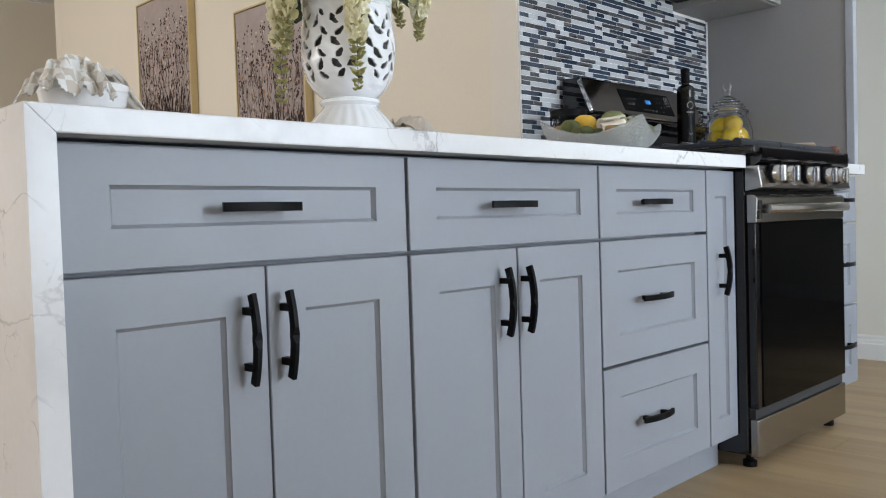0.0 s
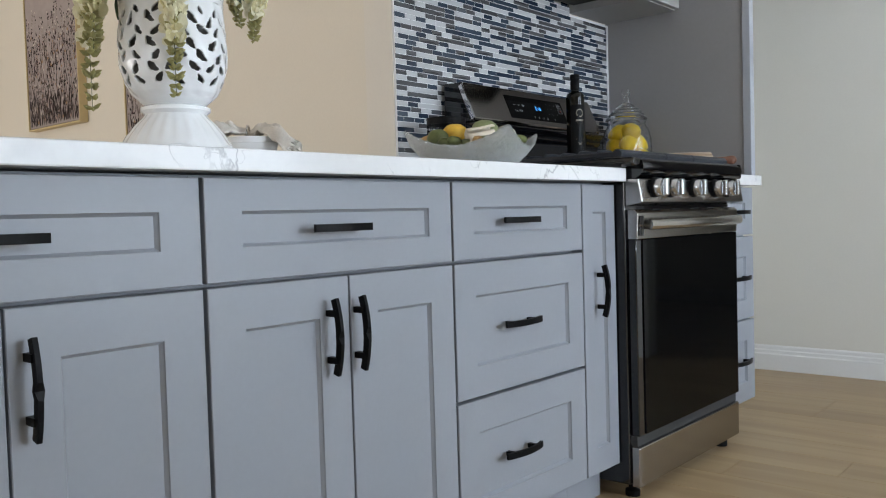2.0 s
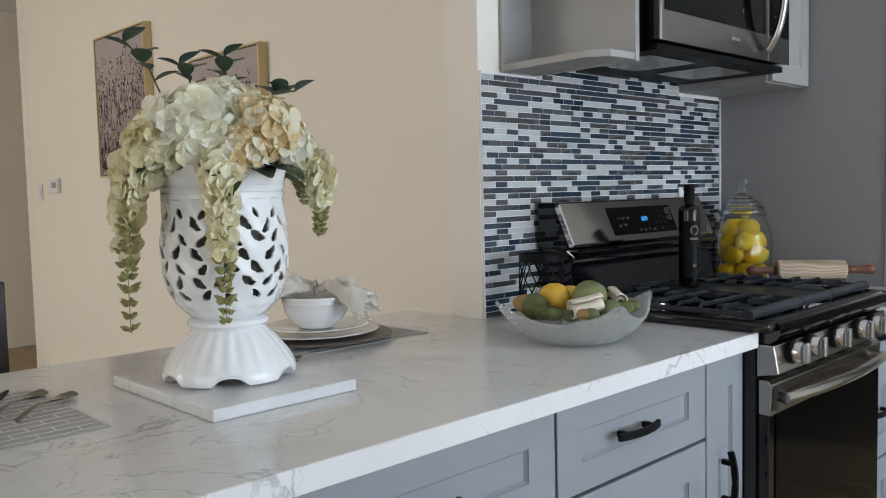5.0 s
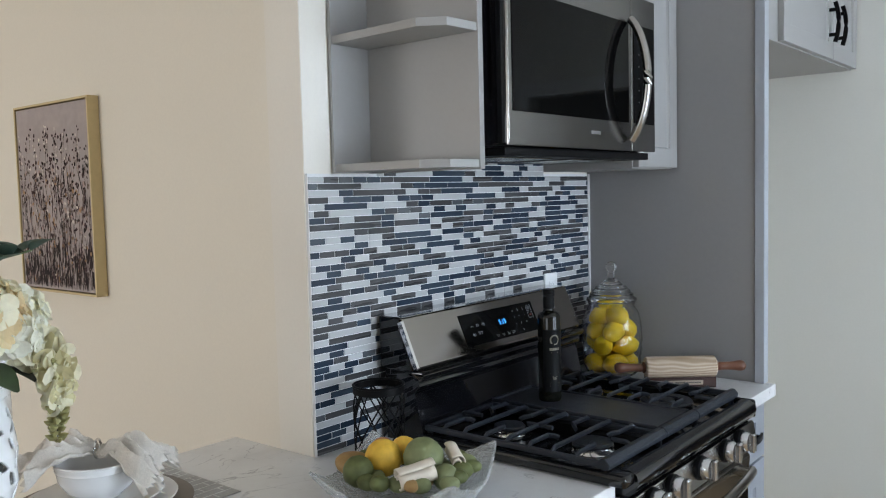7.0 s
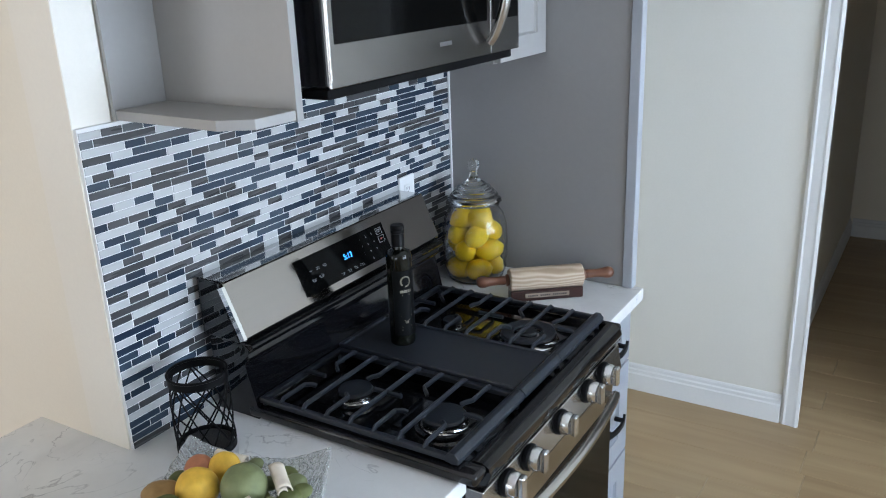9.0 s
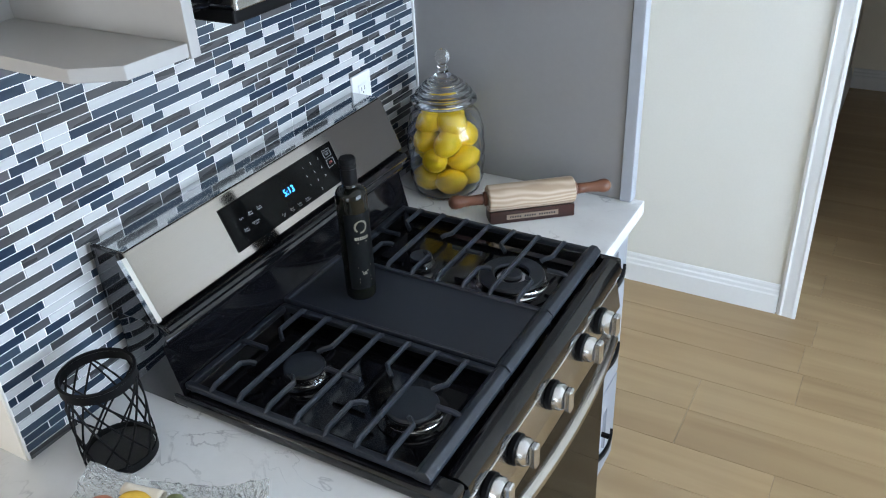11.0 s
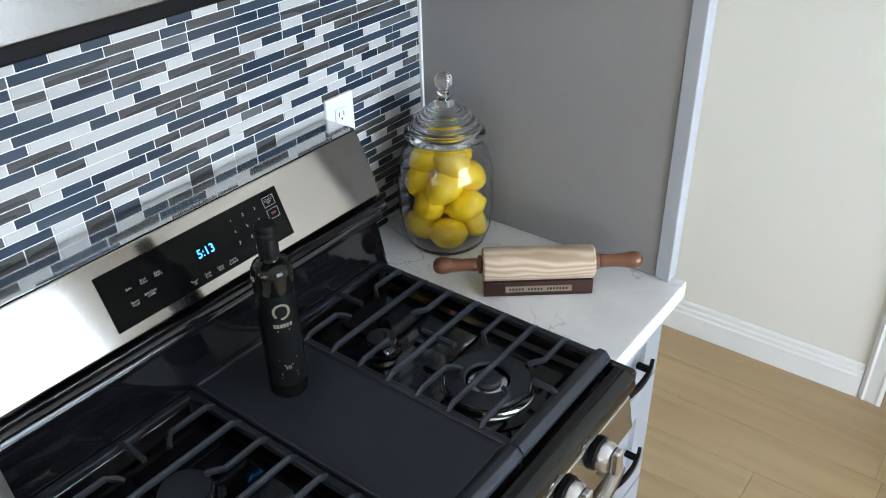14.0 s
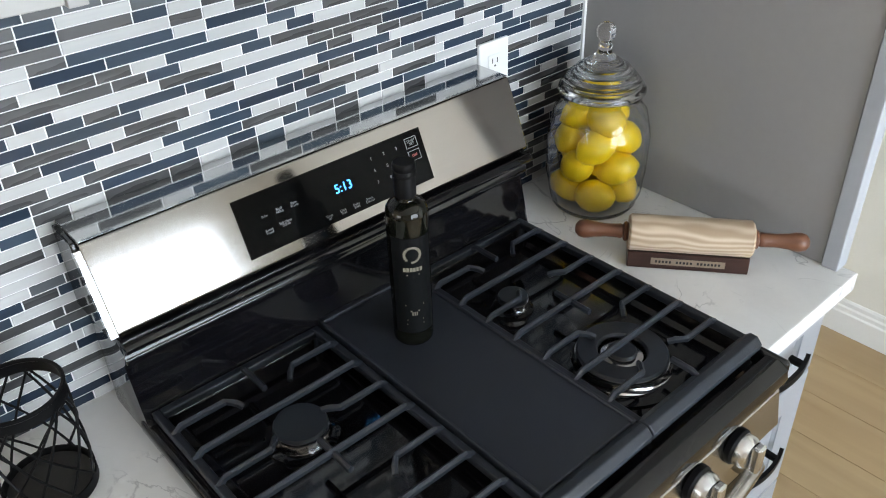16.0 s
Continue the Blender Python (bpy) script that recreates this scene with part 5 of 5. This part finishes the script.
def ball(x, y, z, r, material, name, label, squash=1.0, long=1.0, turn=0.0):
    bm = bmesh.new()
    bmesh.ops.create_uvsphere(bm, u_segments=28, v_segments=18, radius=r)
    for v in bm.verts:
        d = v.co.normalized()
        v.co = Vector((v.co.x * long, v.co.y, v.co.z * squash)) * (1 + 0.035 * noise.noise(d * 2.3 + Vector((x * 90, y * 90, 0))))
        if d.z > 0.9:
            v.co.z -= (d.z - 0.9) * r * 0.9
    bmesh.ops.transform(bm, matrix=Matrix.Translation((x, y, z)) @ pose(0, 0, 0, 12, 8, turn), verts=bm.verts)
    return solid(name, bm, material, label, "dried fruit", group="dried fruit in the glass bowl", smooth=True)


ball(BX - 0.048, BY - 0.020, ZT + 0.096, 0.038, F_YEL, "yellow_fruit", "round yellow dried fruit in the glass bowl")
ball(BX + 0.025, BY + 0.020, ZT + 0.100, 0.041, F_GRN, "green_gourd", "large sage green gourd in the glass bowl")
ball(BX - 0.055, BY - 0.085, ZT + 0.085, 0.031, F_OLV, "olive_fruit", "dull olive dried fruit in the glass bowl")
ball(BX - 0.100, BY - 0.050, ZT + 0.082, 0.032, F_BRN, "brown_pod", "tan brown dried pod in the glass bowl", 0.7, 1.3, 30)
ball(BX + 0.090, BY + 0.010, ZT + 0.076, 0.026, F_GRN, "green_fruit", "small green dried fruit in the glass bowl")
ball(BX - 0.060, BY + 0.055, ZT + 0.090, 0.030, F_YEL, "yellow_fruit", "round yellow dried fruit in the glass bowl")
ball(BX - 0.098, BY + 0.030, ZT + 0.090, 0.027, F_ROSE, "rosy_fruit", "rosy brown dried fruit in the glass bowl")
rr_ = random.Random(4)
for i in range(22):
    a = i * 2.4
    q = 0.035 + 0.070 * math.sqrt(((i * 7) % 22) / 22)
    ball(BX + q * math.cos(a), BY + q * math.sin(a), ZT + 0.052 + q * 0.20 + rr_.uniform(0, 0.012), rr_.uniform(0.013, 0.019), rr_.choice((F_OLV, F_OLV, F_GRN, F_BRN)), "seed_pod", "small dark green dried pod in the glass bowl", 0.85, 1.15, i * 40)


def bark_roll(x, y, z, turn, tilt, length, r):
    bm = bmesh.new()
    rows = []
    for i in range(9):
        u = i / 8 - 0.5
        row = []
        for j in range(40):
            a = j / 39 * 4.4 * math.pi / 1.6
            rad = r * (0.35 + 0.65 * j / 39) * (1 + 0.12 * abs(u))
            row.append(bm.verts.new((u * length, rad * math.cos(a), rad * math.sin(a))))
        rows.append(row)
    for p, q in zip(rows, rows[1:]):
        for j in range(39):
            bm.faces.new((p[j], p[j + 1], q[j + 1], q[j]))
    bmesh.ops.transform(bm, matrix=pose(x, y, z, 0, tilt, turn), verts=bm.verts)
    ob = solid("bark_roll", bm, F_ROLL, "curled pale bark roll in the glass bowl", "dried bark", group="dried fruit in the glass bowl", smooth=True)
    m = ob.modifiers.new("thickness", "SOLIDIFY")
    m.thickness = 0.0022
    return ob


for dx, dy, dz, r, m in ((0.098, 0.052, 0.080, 0.019, F_OLV), (0.112, 0.022, 0.078, 0.016, F_OLV), (0.080, 0.088, 0.084, 0.018, F_GRN), (0.105, 0.078, 0.082, 0.015, F_OLV),
                         (0.118, -0.012, 0.074, 0.017, F_GRN), (0.052, 0.098, 0.086, 0.017, F_OLV), (-0.020, -0.098, 0.074, 0.018, F_OLV), (-0.118, -0.005, 0.080, 0.018, F_OLV)):
    ball(BX + dx, BY + dy, ZT + dz, r, m, "green_pod", "small dark green dried pod in the glass bowl", 0.85, 1.25, 60 * dx / 0.1)
bark_roll(BX + 0.070, BY + 0.062, ZT + 0.100, -35, 12, 0.060, 0.018)
bark_roll(BX + 0.062, BY - 0.045, ZT + 0.088, 60, -10, 0.075, 0.026)
bark_roll(BX - 0.075, BY + 0.085, ZT + 0.082, 20, 10, 0.060, 0.018)

# ---- black wire utensil basket ----
CX, CY, CR, CH = -0.492, 4.372, 0.060, 0.180
wb_ = thing("utensil_basket", (CX, CY, ZT), "black woven wire utensil basket on the worktop", "basket")
part("base_disc", lathe([(0.0, 0.010), (CR - 0.004, 0.010), (CR - 0.004, 0.012), (0.0, 0.012)], 32, (CX, CY, ZT)), mat("mesh_black", (0.02, 0.02, 0.02), 0.6, bump=0.8, bump_scale=900), wb_)
for z0, z1 in ((0.004, 0.020), (CH - 0.018, CH)):
    band = lathe([(CR - 0.0012, z0), (CR + 0.0012, z0), (CR + 0.0012, z1), (CR - 0.0012, z1), (CR - 0.0012, z0)], 48, (CX, CY, ZT))
    part("band", band, M_BLACKM, wb_, smooth=True)
part("rim", tube([(CX + CR * math.cos(2 * math.pi * k / 40), CY + CR * math.sin(2 * math.pi * k / 40), ZT + CH) for k in range(40)], 0.003, 8, closed=True), M_BLACKM, wb_, smooth=True)
for k in range(3):
    a = 2 * math.pi * k / 3 + 0.4
    part("foot", lathe([(0, 0), (0.006, 0), (0.006, 0.006), (0, 0.008)], 10, (CX + (CR - 0.008) * math.cos(a), CY + (CR - 0.008) * math.sin(a), ZT)), M_BLACKM, wb_)
for k in range(9):
    for s in (-1, 1):
        a0 = 2 * math.pi * k / 9 + (0.1 if s > 0 else 0.3)
        tw = s * (1.5 + 0.35 * math.sin(k * 2.1))
        pts = [(CX + CR * math.cos(a0 + tw * i / 18), CY + CR * math.sin(a0 + tw * i / 18), ZT + 0.016 + (CH - 0.030) * i / 18) for i in range(19)]
        part("wire", tube(pts, 0.0019, 6), M_BLACKM, wb_, smooth=True)

# ---- oil bottle on the griddle ----
OX, OY, OZ = -0.352, 4.908, GZ - 0.0038
M_BOTTLE = mat("black_bottle_glass", (0.004, 0.0045, 0.003), 0.05, vary=0.1, spec=0.5)
M_LABEL = mat("black_paper_label", (0.004, 0.0045, 0.005), 0.45, vary=0.1, spec=0.12)
M_EMBLEM = mat("faded_gold_print", (0.17, 0.155, 0.115), 0.5)
bo = thing("oil_bottle", (OX, OY, OZ), "tall black glass olive oil bottle with a dark label", "bottle")
part("glass_body", lathe([(0.0, 0.004), (0.022, 0.003), (0.028, 0.0), (0.031, 0.004), (0.0315, 0.012), (0.0315, 0.228), (0.0305, 0.236), (0.0270, 0.243), (0.0200, 0.247), (0.0150, 0.250), (0.0138, 0.255), (0.0135, 0.275), (0.0, 0.275)], 48, (OX, OY, OZ)),
     M_BOTTLE, bo, smooth=True)
part("cap", lathe([(0.0142, 0.255), (0.0158, 0.256), (0.0160, 0.283), (0.0152, 0.2845), (0.0152, 0.288), (0.0168, 0.2895), (0.0168, 0.2955), (0.0160, 0.297), (0.0168, 0.2985), (0.0168, 0.306), (0.0150, 0.309), (0.0, 0.3085)], 40, (OX, OY, OZ)), M_BLACKM, bo, "matt black sleeve cap", smooth=True)
FACE = math.atan2(4.27 - OY, 0.48 - OX) + 0.12
lab = bmesh.new()
rows = []
for i in range(25):
    a = FACE + (i / 24 - 0.5) * 2.1
    rows.append([lab.verts.new((OX + 0.0319 * math.cos(a), OY + 0.0319 * math.sin(a), OZ + z)) for z in (0.028, 0.200)])
for p, q in zip(rows, rows[1:]):
    lab.faces.new((p[0], q[0], q[1], p[1]))
lb = part("paper_label", lab, M_LABEL, bo, "dark grey paper label with faded gold print", smooth=True)


def on_bottle(bm, a0, a1, z0, z1, r=0.0323):
    v = [bm.verts.new((OX + r * math.cos(FACE + a), OY + r * math.sin(FACE + a), OZ + z)) for a, z in ((a0, z0), (a1, z0), (a1, z1), (a0, z1))]
    bm.faces.new(v)


emb = bmesh.new()
for k in range(22):
    t = math.radians(-65 + 310 * k / 21 - 25)
    ca, cz = 0.37 * math.cos(t), 0.172 + 0.0125 * math.sin(t)
    on_bottle(emb, ca - 0.062, ca + 0.062, cz - 0.0017, cz + 0.0017)
for k in range(3):
    on_bottle(emb, -0.15 + k * 0.1, -0.09 + k * 0.1, 0.062, 0.069)
on_bottle(emb, -0.22, 0.22, 0.069, 0.0715)
for z, w in ((0.080, 0.45), (0.052, 0.40), (0.044, 0.42)):
    on_bottle(emb, -w, w, z, z + 0.0024)
tagged(part("emblem", emb, M_EMBLEM, lb, recalc=False), kind="stuff")
name = bmesh.new()
for k, w in enumerate((0.13, 0.12, 0.13, 0.12, 0.11, 0.13)):
    on_bottle(name, -0.46 + k * 0.155, -0.46 + k * 0.155 + w, 0.143, 0.1500)
on_bottle(name, -0.30, 0.30, 0.136, 0.1382)
part("brand_bars", name, M_EMBLEM, lb, recalc=False)

# ---- glass jar of lemons ----
JX, JY = -0.474, 5.500
M_LEMON = mat("lemon_skin", (0.95, 0.65, 0.012), 0.32, vary=0.12, grain=40, blotch=10, bump=0.35, bump_scale=260)
jar = thing("glass_jar", (JX, JY, ZT), "clear ribbed glass jar with a domed knob lid, full of lemons", "jar")


def WAVE(r, h, a):
    k = min(1.0, max(0.0, (h - 0.012) / 0.02), max(0.0, (0.226 - h) / 0.02))
    return r + 0.0028 * k * noise.noise(Vector((math.cos(a) * 3.4, math.sin(a) * 3.4, h * 34))), h


def fine_profile(points, step=0.006):
    out = []
    for (r0, h0), (r1, h1) in zip(points, points[1:]):
        n = max(1, int(math.hypot(r1 - r0, h1 - h0) / step))
        out += [(r0 + (r1 - r0) * i / n, h0 + (h1 - h0) * i / n) for i in range(n)]
    return out + [points[-1]]


JW = 1.09     # girth
outer = [(0.0, 0.001), (0.060, 0.0), (0.074, 0.002), (0.080, 0.010), (0.088, 0.040), (0.093, 0.085), (0.094, 0.130), (0.091, 0.175), (0.083, 0.210), (0.072, 0.228), (0.069, 0.234), (0.072, 0.240), (0.073, 0.246)]
inner = [(0.0712, 0.246), (0.0672, 0.234), (0.0700, 0.2272), (0.0812, 0.209), (0.0891, 0.1745), (0.0920, 0.130), (0.0910, 0.085), (0.0860, 0.0405), (0.0780, 0.012), (0.072, 0.006), (0.060, 0.005), (0.0, 0.005)]
part("glass_body", lathe(fine_profile([(r * JW, h) for r, h in outer + inner]), 96, (JX, JY, ZT), wave=WAVE), M_GLASS, jar, smooth=True)
lid = [(0.0, 0.249), (0.060, 0.2485), (0.074, 0.2475), (0.078, 0.252), (0.077, 0.258), (0.070, 0.262), (0.068, 0.270), (0.062, 0.278), (0.050, 0.294), (0.036, 0.308), (0.022, 0.318), (0.014, 0.324), (0.012, 0.332),
       (0.014, 0.338), (0.011, 0.343), (0.010, 0.347), (0.016, 0.353), (0.019, 0.364), (0.016, 0.375), (0.009, 0.381), (0.0, 0.383)]
lidin = [(0.0, 0.311), (0.020, 0.313), (0.034, 0.303), (0.048, 0.289), (0.059, 0.274), (0.063, 0.262), (0.060, 0.254), (0.0585, 0.2488)]
lid2 = [(0.0585, 0.2488)] + lid[1:]
def ribbed(r, h, a):
    """Rings pressed into the lid's dome."""
    return r + (0.0022 * math.sin((h - 0.258) * 2 * math.pi / 0.0125) if 0.258 < h < 0.308 else 0.0), h


part("lid", lathe(fine_profile([(r * JW if h < 0.3 else r, h) for r, h in lidin + lid2], 0.002), 64, (JX, JY, ZT), wave=ribbed), M_GLASS, jar, "domed glass lid with a ball knob", smooth=True)


def lemon(x, y, z, m):
    bm = lathe([(0.0, -0.046), (0.005, -0.045), (0.009, -0.040), (0.019, -0.033), (0.028, -0.020), (0.0315, -0.004), (0.0305, 0.010), (0.025, 0.025), (0.016, 0.035), (0.009, 0.039), (0.004, 0.043), (0.0, 0.0435)], 28)
    for v in bm.verts:
        v.co *= 1.07 + 0.04 * noise.noise(v.co * 30 + Vector((x * 99, 0, z * 50)))
    bmesh.ops.transform(bm, matrix=Matrix.Translation((x, y, z)) @ m, verts=bm.verts)
    solid("lemon", bm, M_LEMON, "ripe yellow lemon inside the glass jar", "lemon", group="lemons in the jar", smooth=True)


rl = random.Random(17)
for z, n, rad, off in ((0.042, 4, 0.051, 0.45), (0.098, 4, 0.054, 0.95), (0.152, 4, 0.050, 0.40), (0.200, 3, 0.034, 0.75)):
    for k in range(n):
        a = 2 * math.pi * (k + off) / n
        lemon(JX + rad * math.cos(a), JY + rad * math.sin(a), ZT + z + rl.uniform(-0.005, 0.005), pose(0, 0, 0, rl.uniform(50, 130), rl.uniform(-35, 35), math.degrees(a) + rl.uniform(20, 150)))

# ---- rolling pin on its stand ----
M_ASH = wood("pale_ash", (0.52, 0.41, 0.30), (0.33, 0.235, 0.155), "x", 11, 0.45, 0.1, rings=30)
M_WALNUT = wood("reddish_walnut", (0.19, 0.075, 0.036), (0.085, 0.032, 0.018), "x", 16, 0.32, 0.1)
M_MAHOG = wood("dark_mahogany", (0.055, 0.018, 0.012), (0.024, 0.008, 0.006), "x", 18, 0.3, 0.1)
PM = pose(-0.206, 5.443, ZT, 0, 0, 38.5)
ps = thing("rolling_pin_stand", (0, 0, 0), "dark mahogany rolling pin stand with a small metal plaque", "stand")
cradle = prism([(-0.024, 0.0), (0.024, 0.0), (0.024, 0.034), (0.017, 0.032), (0.0, 0.0275), (-0.017, 0.032), (-0.024, 0.034)], "x", -0.108, 0.108, r=0.002)
part("cradle", cradle, M_MAHOG, ps)
plq = part("plaque", box(-0.066, 0.066, -0.0252, -0.0242, 0.010, 0.024, 0.004), mat("aged_brass", (0.34, 0.28, 0.22), 0.4, 0.8), ps, "aged metal plaque")
bars = bmesh.new()
for k in range(19):
    if k in (5, 11):
        continue
    bars = box(-0.058 + k * 0.0062, -0.0542 + k * 0.0062, -0.0256, -0.0253, 0.0145, 0.0195, bm=bars)
part("plaque_writing", bars, M_DARK, plq)
ps.matrix_basis = PM
pn = thing("rolling_pin", (0, 0, 0), "pale ash rolling pin with turned walnut handles", "rolling pin")
part("barrel", lathe([(0.0, -0.110), (0.030, -0.110), (0.0338, -0.106), (0.0338, 0.106), (0.030, 0.110), (0.0, 0.110)], 48, (0, 0, 0), "x"), M_ASH, pn, "pale figured ash barrel", smooth=True)
hpf = [(0.0, 0.1105), (0.017, 0.1105), (0.019, 0.114), (0.017, 0.118), (0.012, 0.120), (0.014, 0.124), (0.013, 0.130), (0.0125, 0.150), (0.0145, 0.172), (0.0165, 0.180), (0.0175, 0.190), (0.0150, 0.200), (0.008, 0.206), (0.0, 0.207)]
for s in (1, -1):
    h = lathe([(r, s * z) for r, z in hpf], 32, (0, 0, 0), "x")
    part("handle", h, M_WALNUT, pn, "turned walnut handle", smooth=True)
pn.matrix_basis = PM @ Matrix.Translation((0, 0, 0.0625))

# ---- pieces: wall tiles ----
def glass_tile(name, colour, vary, rough, streak=14.0):
    m = mat(name, colour, rough, vary=vary, grain=streak * 6, blotch=streak, stretch=(1, 0.22, 3.0), spec=0.6, per_object=0.7)
    return m


T_MATS = [glass_tile("tile_white_glass", (0.465, 0.47, 0.47), 0.09, 0.14), glass_tile("tile_charcoal_stone", (0.055, 0.056, 0.059), 0.18, 0.28),
          glass_tile("tile_slate_blue", (0.042, 0.062, 0.088), 0.20, 0.10), glass_tile("tile_navy_glass", (0.024, 0.038, 0.062), 0.20, 0.07),
          glass_tile("tile_mid_grey", (0.10, 0.112, 0.122), 0.20, 0.12)]
splash = setting("backsplash", box(-0.6315, -0.6234, 4.522, 5.320, 1.6551, 1.7050, bm=box(-0.6315, -0.6234, Y_END + 0.003, 5.617, Z_TOP + 0.001, 1.655)), M_GROUT, "mosaic backsplash of white, grey and slate blue strips")
setting("tile_trim", box(-0.6262, -0.6180, 5.610, 5.6175, Z_TOP + 0.001, 1.655, 0.001), M_WHITE, "white caulked edge of the backsplash")
tile_mesh = {}


def tile_data(length, k):
    key = (round(length, 3), k)
    if key not in tile_mesh:
        bm = box(0, 0.0042, 0, length, 0, 0.0147)
        top = [e for e in bm.edges if all(v.co.x > 0.003 for v in e.verts)]
        bmesh.ops.bevel(bm, geom=top, offset=0.0006, segments=1, affect="EDGES")
        bmesh.ops.recalc_face_normals(bm, faces=bm.faces)
        me = bpy.data.meshes.new("tile")
        bm.to_mesh(me)
        bm.free()
        me.materials.append(T_MATS[k])
        tile_mesh[key] = me
    return tile_mesh[key]


rt = random.Random(5)
PITCH, GAP = 0.01645, 0.0021
rest = {k: ([], []) for k in range(len(T_MATS))}
count = 0
below = []
for row in range(44):
    z = Z_TOP + 0.0025 + row * PITCH
    y = Y_END + 0.005
    prev = -1
    now = []
    y -= rt.choice((0.0, 0.02, 0.035)) if row % 2 else 0.0
    while y < 5.607:
        k = rt.choices((0, 1, 2, 3, 4), (0.46, 0.23, 0.17, 0.11, 0.03))[0]
        length = rt.choices((0.0475, 0.0965, 0.1455), (0.52, 0.26, 0.22))[0]
        over = sum(max(0.0, min(y + length, q) - max(y, p)) for p, q in below) / length
        if k == 0 and (prev == 0 or over > 0.35) and rt.random() < 0.85:
            k = rt.choice((1, 2, 1, 3))
        elif k and over < 0.2 and prev and rt.random() < 0.45:
            k = 0
        prev = k
        if k == 0:
            now.append((y, y + length))
        a, b = max(y, Y_END + 0.004), min(y + length, 5.609)
        y += length + GAP
        if row > 40:
            a, b = max(a, 4.524), min(b, 5.318)
        if b - a < 0.006:
            continue
        if 5.29 < (a + b) / 2 < 5.40 and 1.205 < z < 1.315 and a > 5.306 and b < 5.388:
            continue
        near = 4.45 < (a + b) / 2 < 5.45 and 1.18 < z < 1.50
        if near and count < 300:
            ob = new("tile", tile_data(b - a, k))
            ob.parent = splash
            ob.location = (-0.6262, a, z)
            count += 1
        else:
            vs, fs = rest[k]
            n0 = len(vs)
            x0, x1, e, h = -0.6262, -0.6220, 0.0006, 0.0147
            vs += [(x0, a, z), (x0, b, z), (x0, b, z + h), (x0, a, z + h), (x1 - e, a, z), (x1 - e, b, z), (x1 - e, b, z + h), (x1 - e, a, z + h),
                   (x1, a + e, z + e), (x1, b - e, z + e), (x1, b - e, z + h - e), (x1, a + e, z + h - e)]
            for r0 in (0, 4):
                for i in range(4):
                    j = (i + 1) % 4
                    fs.append((n0 + r0 + i, n0 + r0 + j, n0 + r0 + 4 + j, n0 + r0 + 4 + i))
            fs.append((n0 + 8, n0 + 9, n0 + 10, n0 + 11))
    below = now
for k, (vs, fs) in rest.items():
    me = bpy.data.meshes.new("tiles")
    me.from_pydata(vs, [], fs)
    me.materials.append(T_MATS[k])
    ob = new("tiles", me)
    ob.parent = splash
    tagged(ob, kind="stuff")

# ---- pieces: floor planks along x ----
rp = random.Random(9)
PW = 0.182
plank_mesh = {}


def plank_data(length):
    key = round(length, 2)
    if key not in plank_mesh:
        bm = box(0, key - 0.0012, 0, PW - 0.0012, -0.008, 0.0)
        top = [e for e in bm.edges if all(v.co.z > -0.001 for v in e.verts)]
        bmesh.ops.bevel(bm, geom=top, offset=0.0008, segments=1, affect="EDGES")
        bmesh.ops.recalc_face_normals(bm, faces=bm.faces)
        me = bpy.data.meshes.new("plank")
        bm.to_mesh(me)
        bm.free()
        me.materials.append(M_OAK)
        plank_mesh[key] = me
    return plank_mesh[key]


far = bmesh.new()
row, y = 0, -1.8
while y < 9.53:
    x = -7.2 - rp.choice((0.0, 0.3, 0.6, 0.9))
    while x < 3.45:
        length = rp.choice((1.22, 1.22, 0.92))
        if x + length > -0.7 and x < 1.9 and y > 3.4:
            ob = new("plank", plank_data(length))
            ob.parent = floor
            ob.location = (x, y, 0)
        elif x + length > -7.15:
            far = box(max(x, -7.19), min(x + length, 3.44) - 0.0012, y, y + PW - 0.0012, -0.008, 0.0, bm=far)
        x += length
    y += PW
ob = part("planks", far, M_OAK, floor)
tagged(ob, kind="stuff")
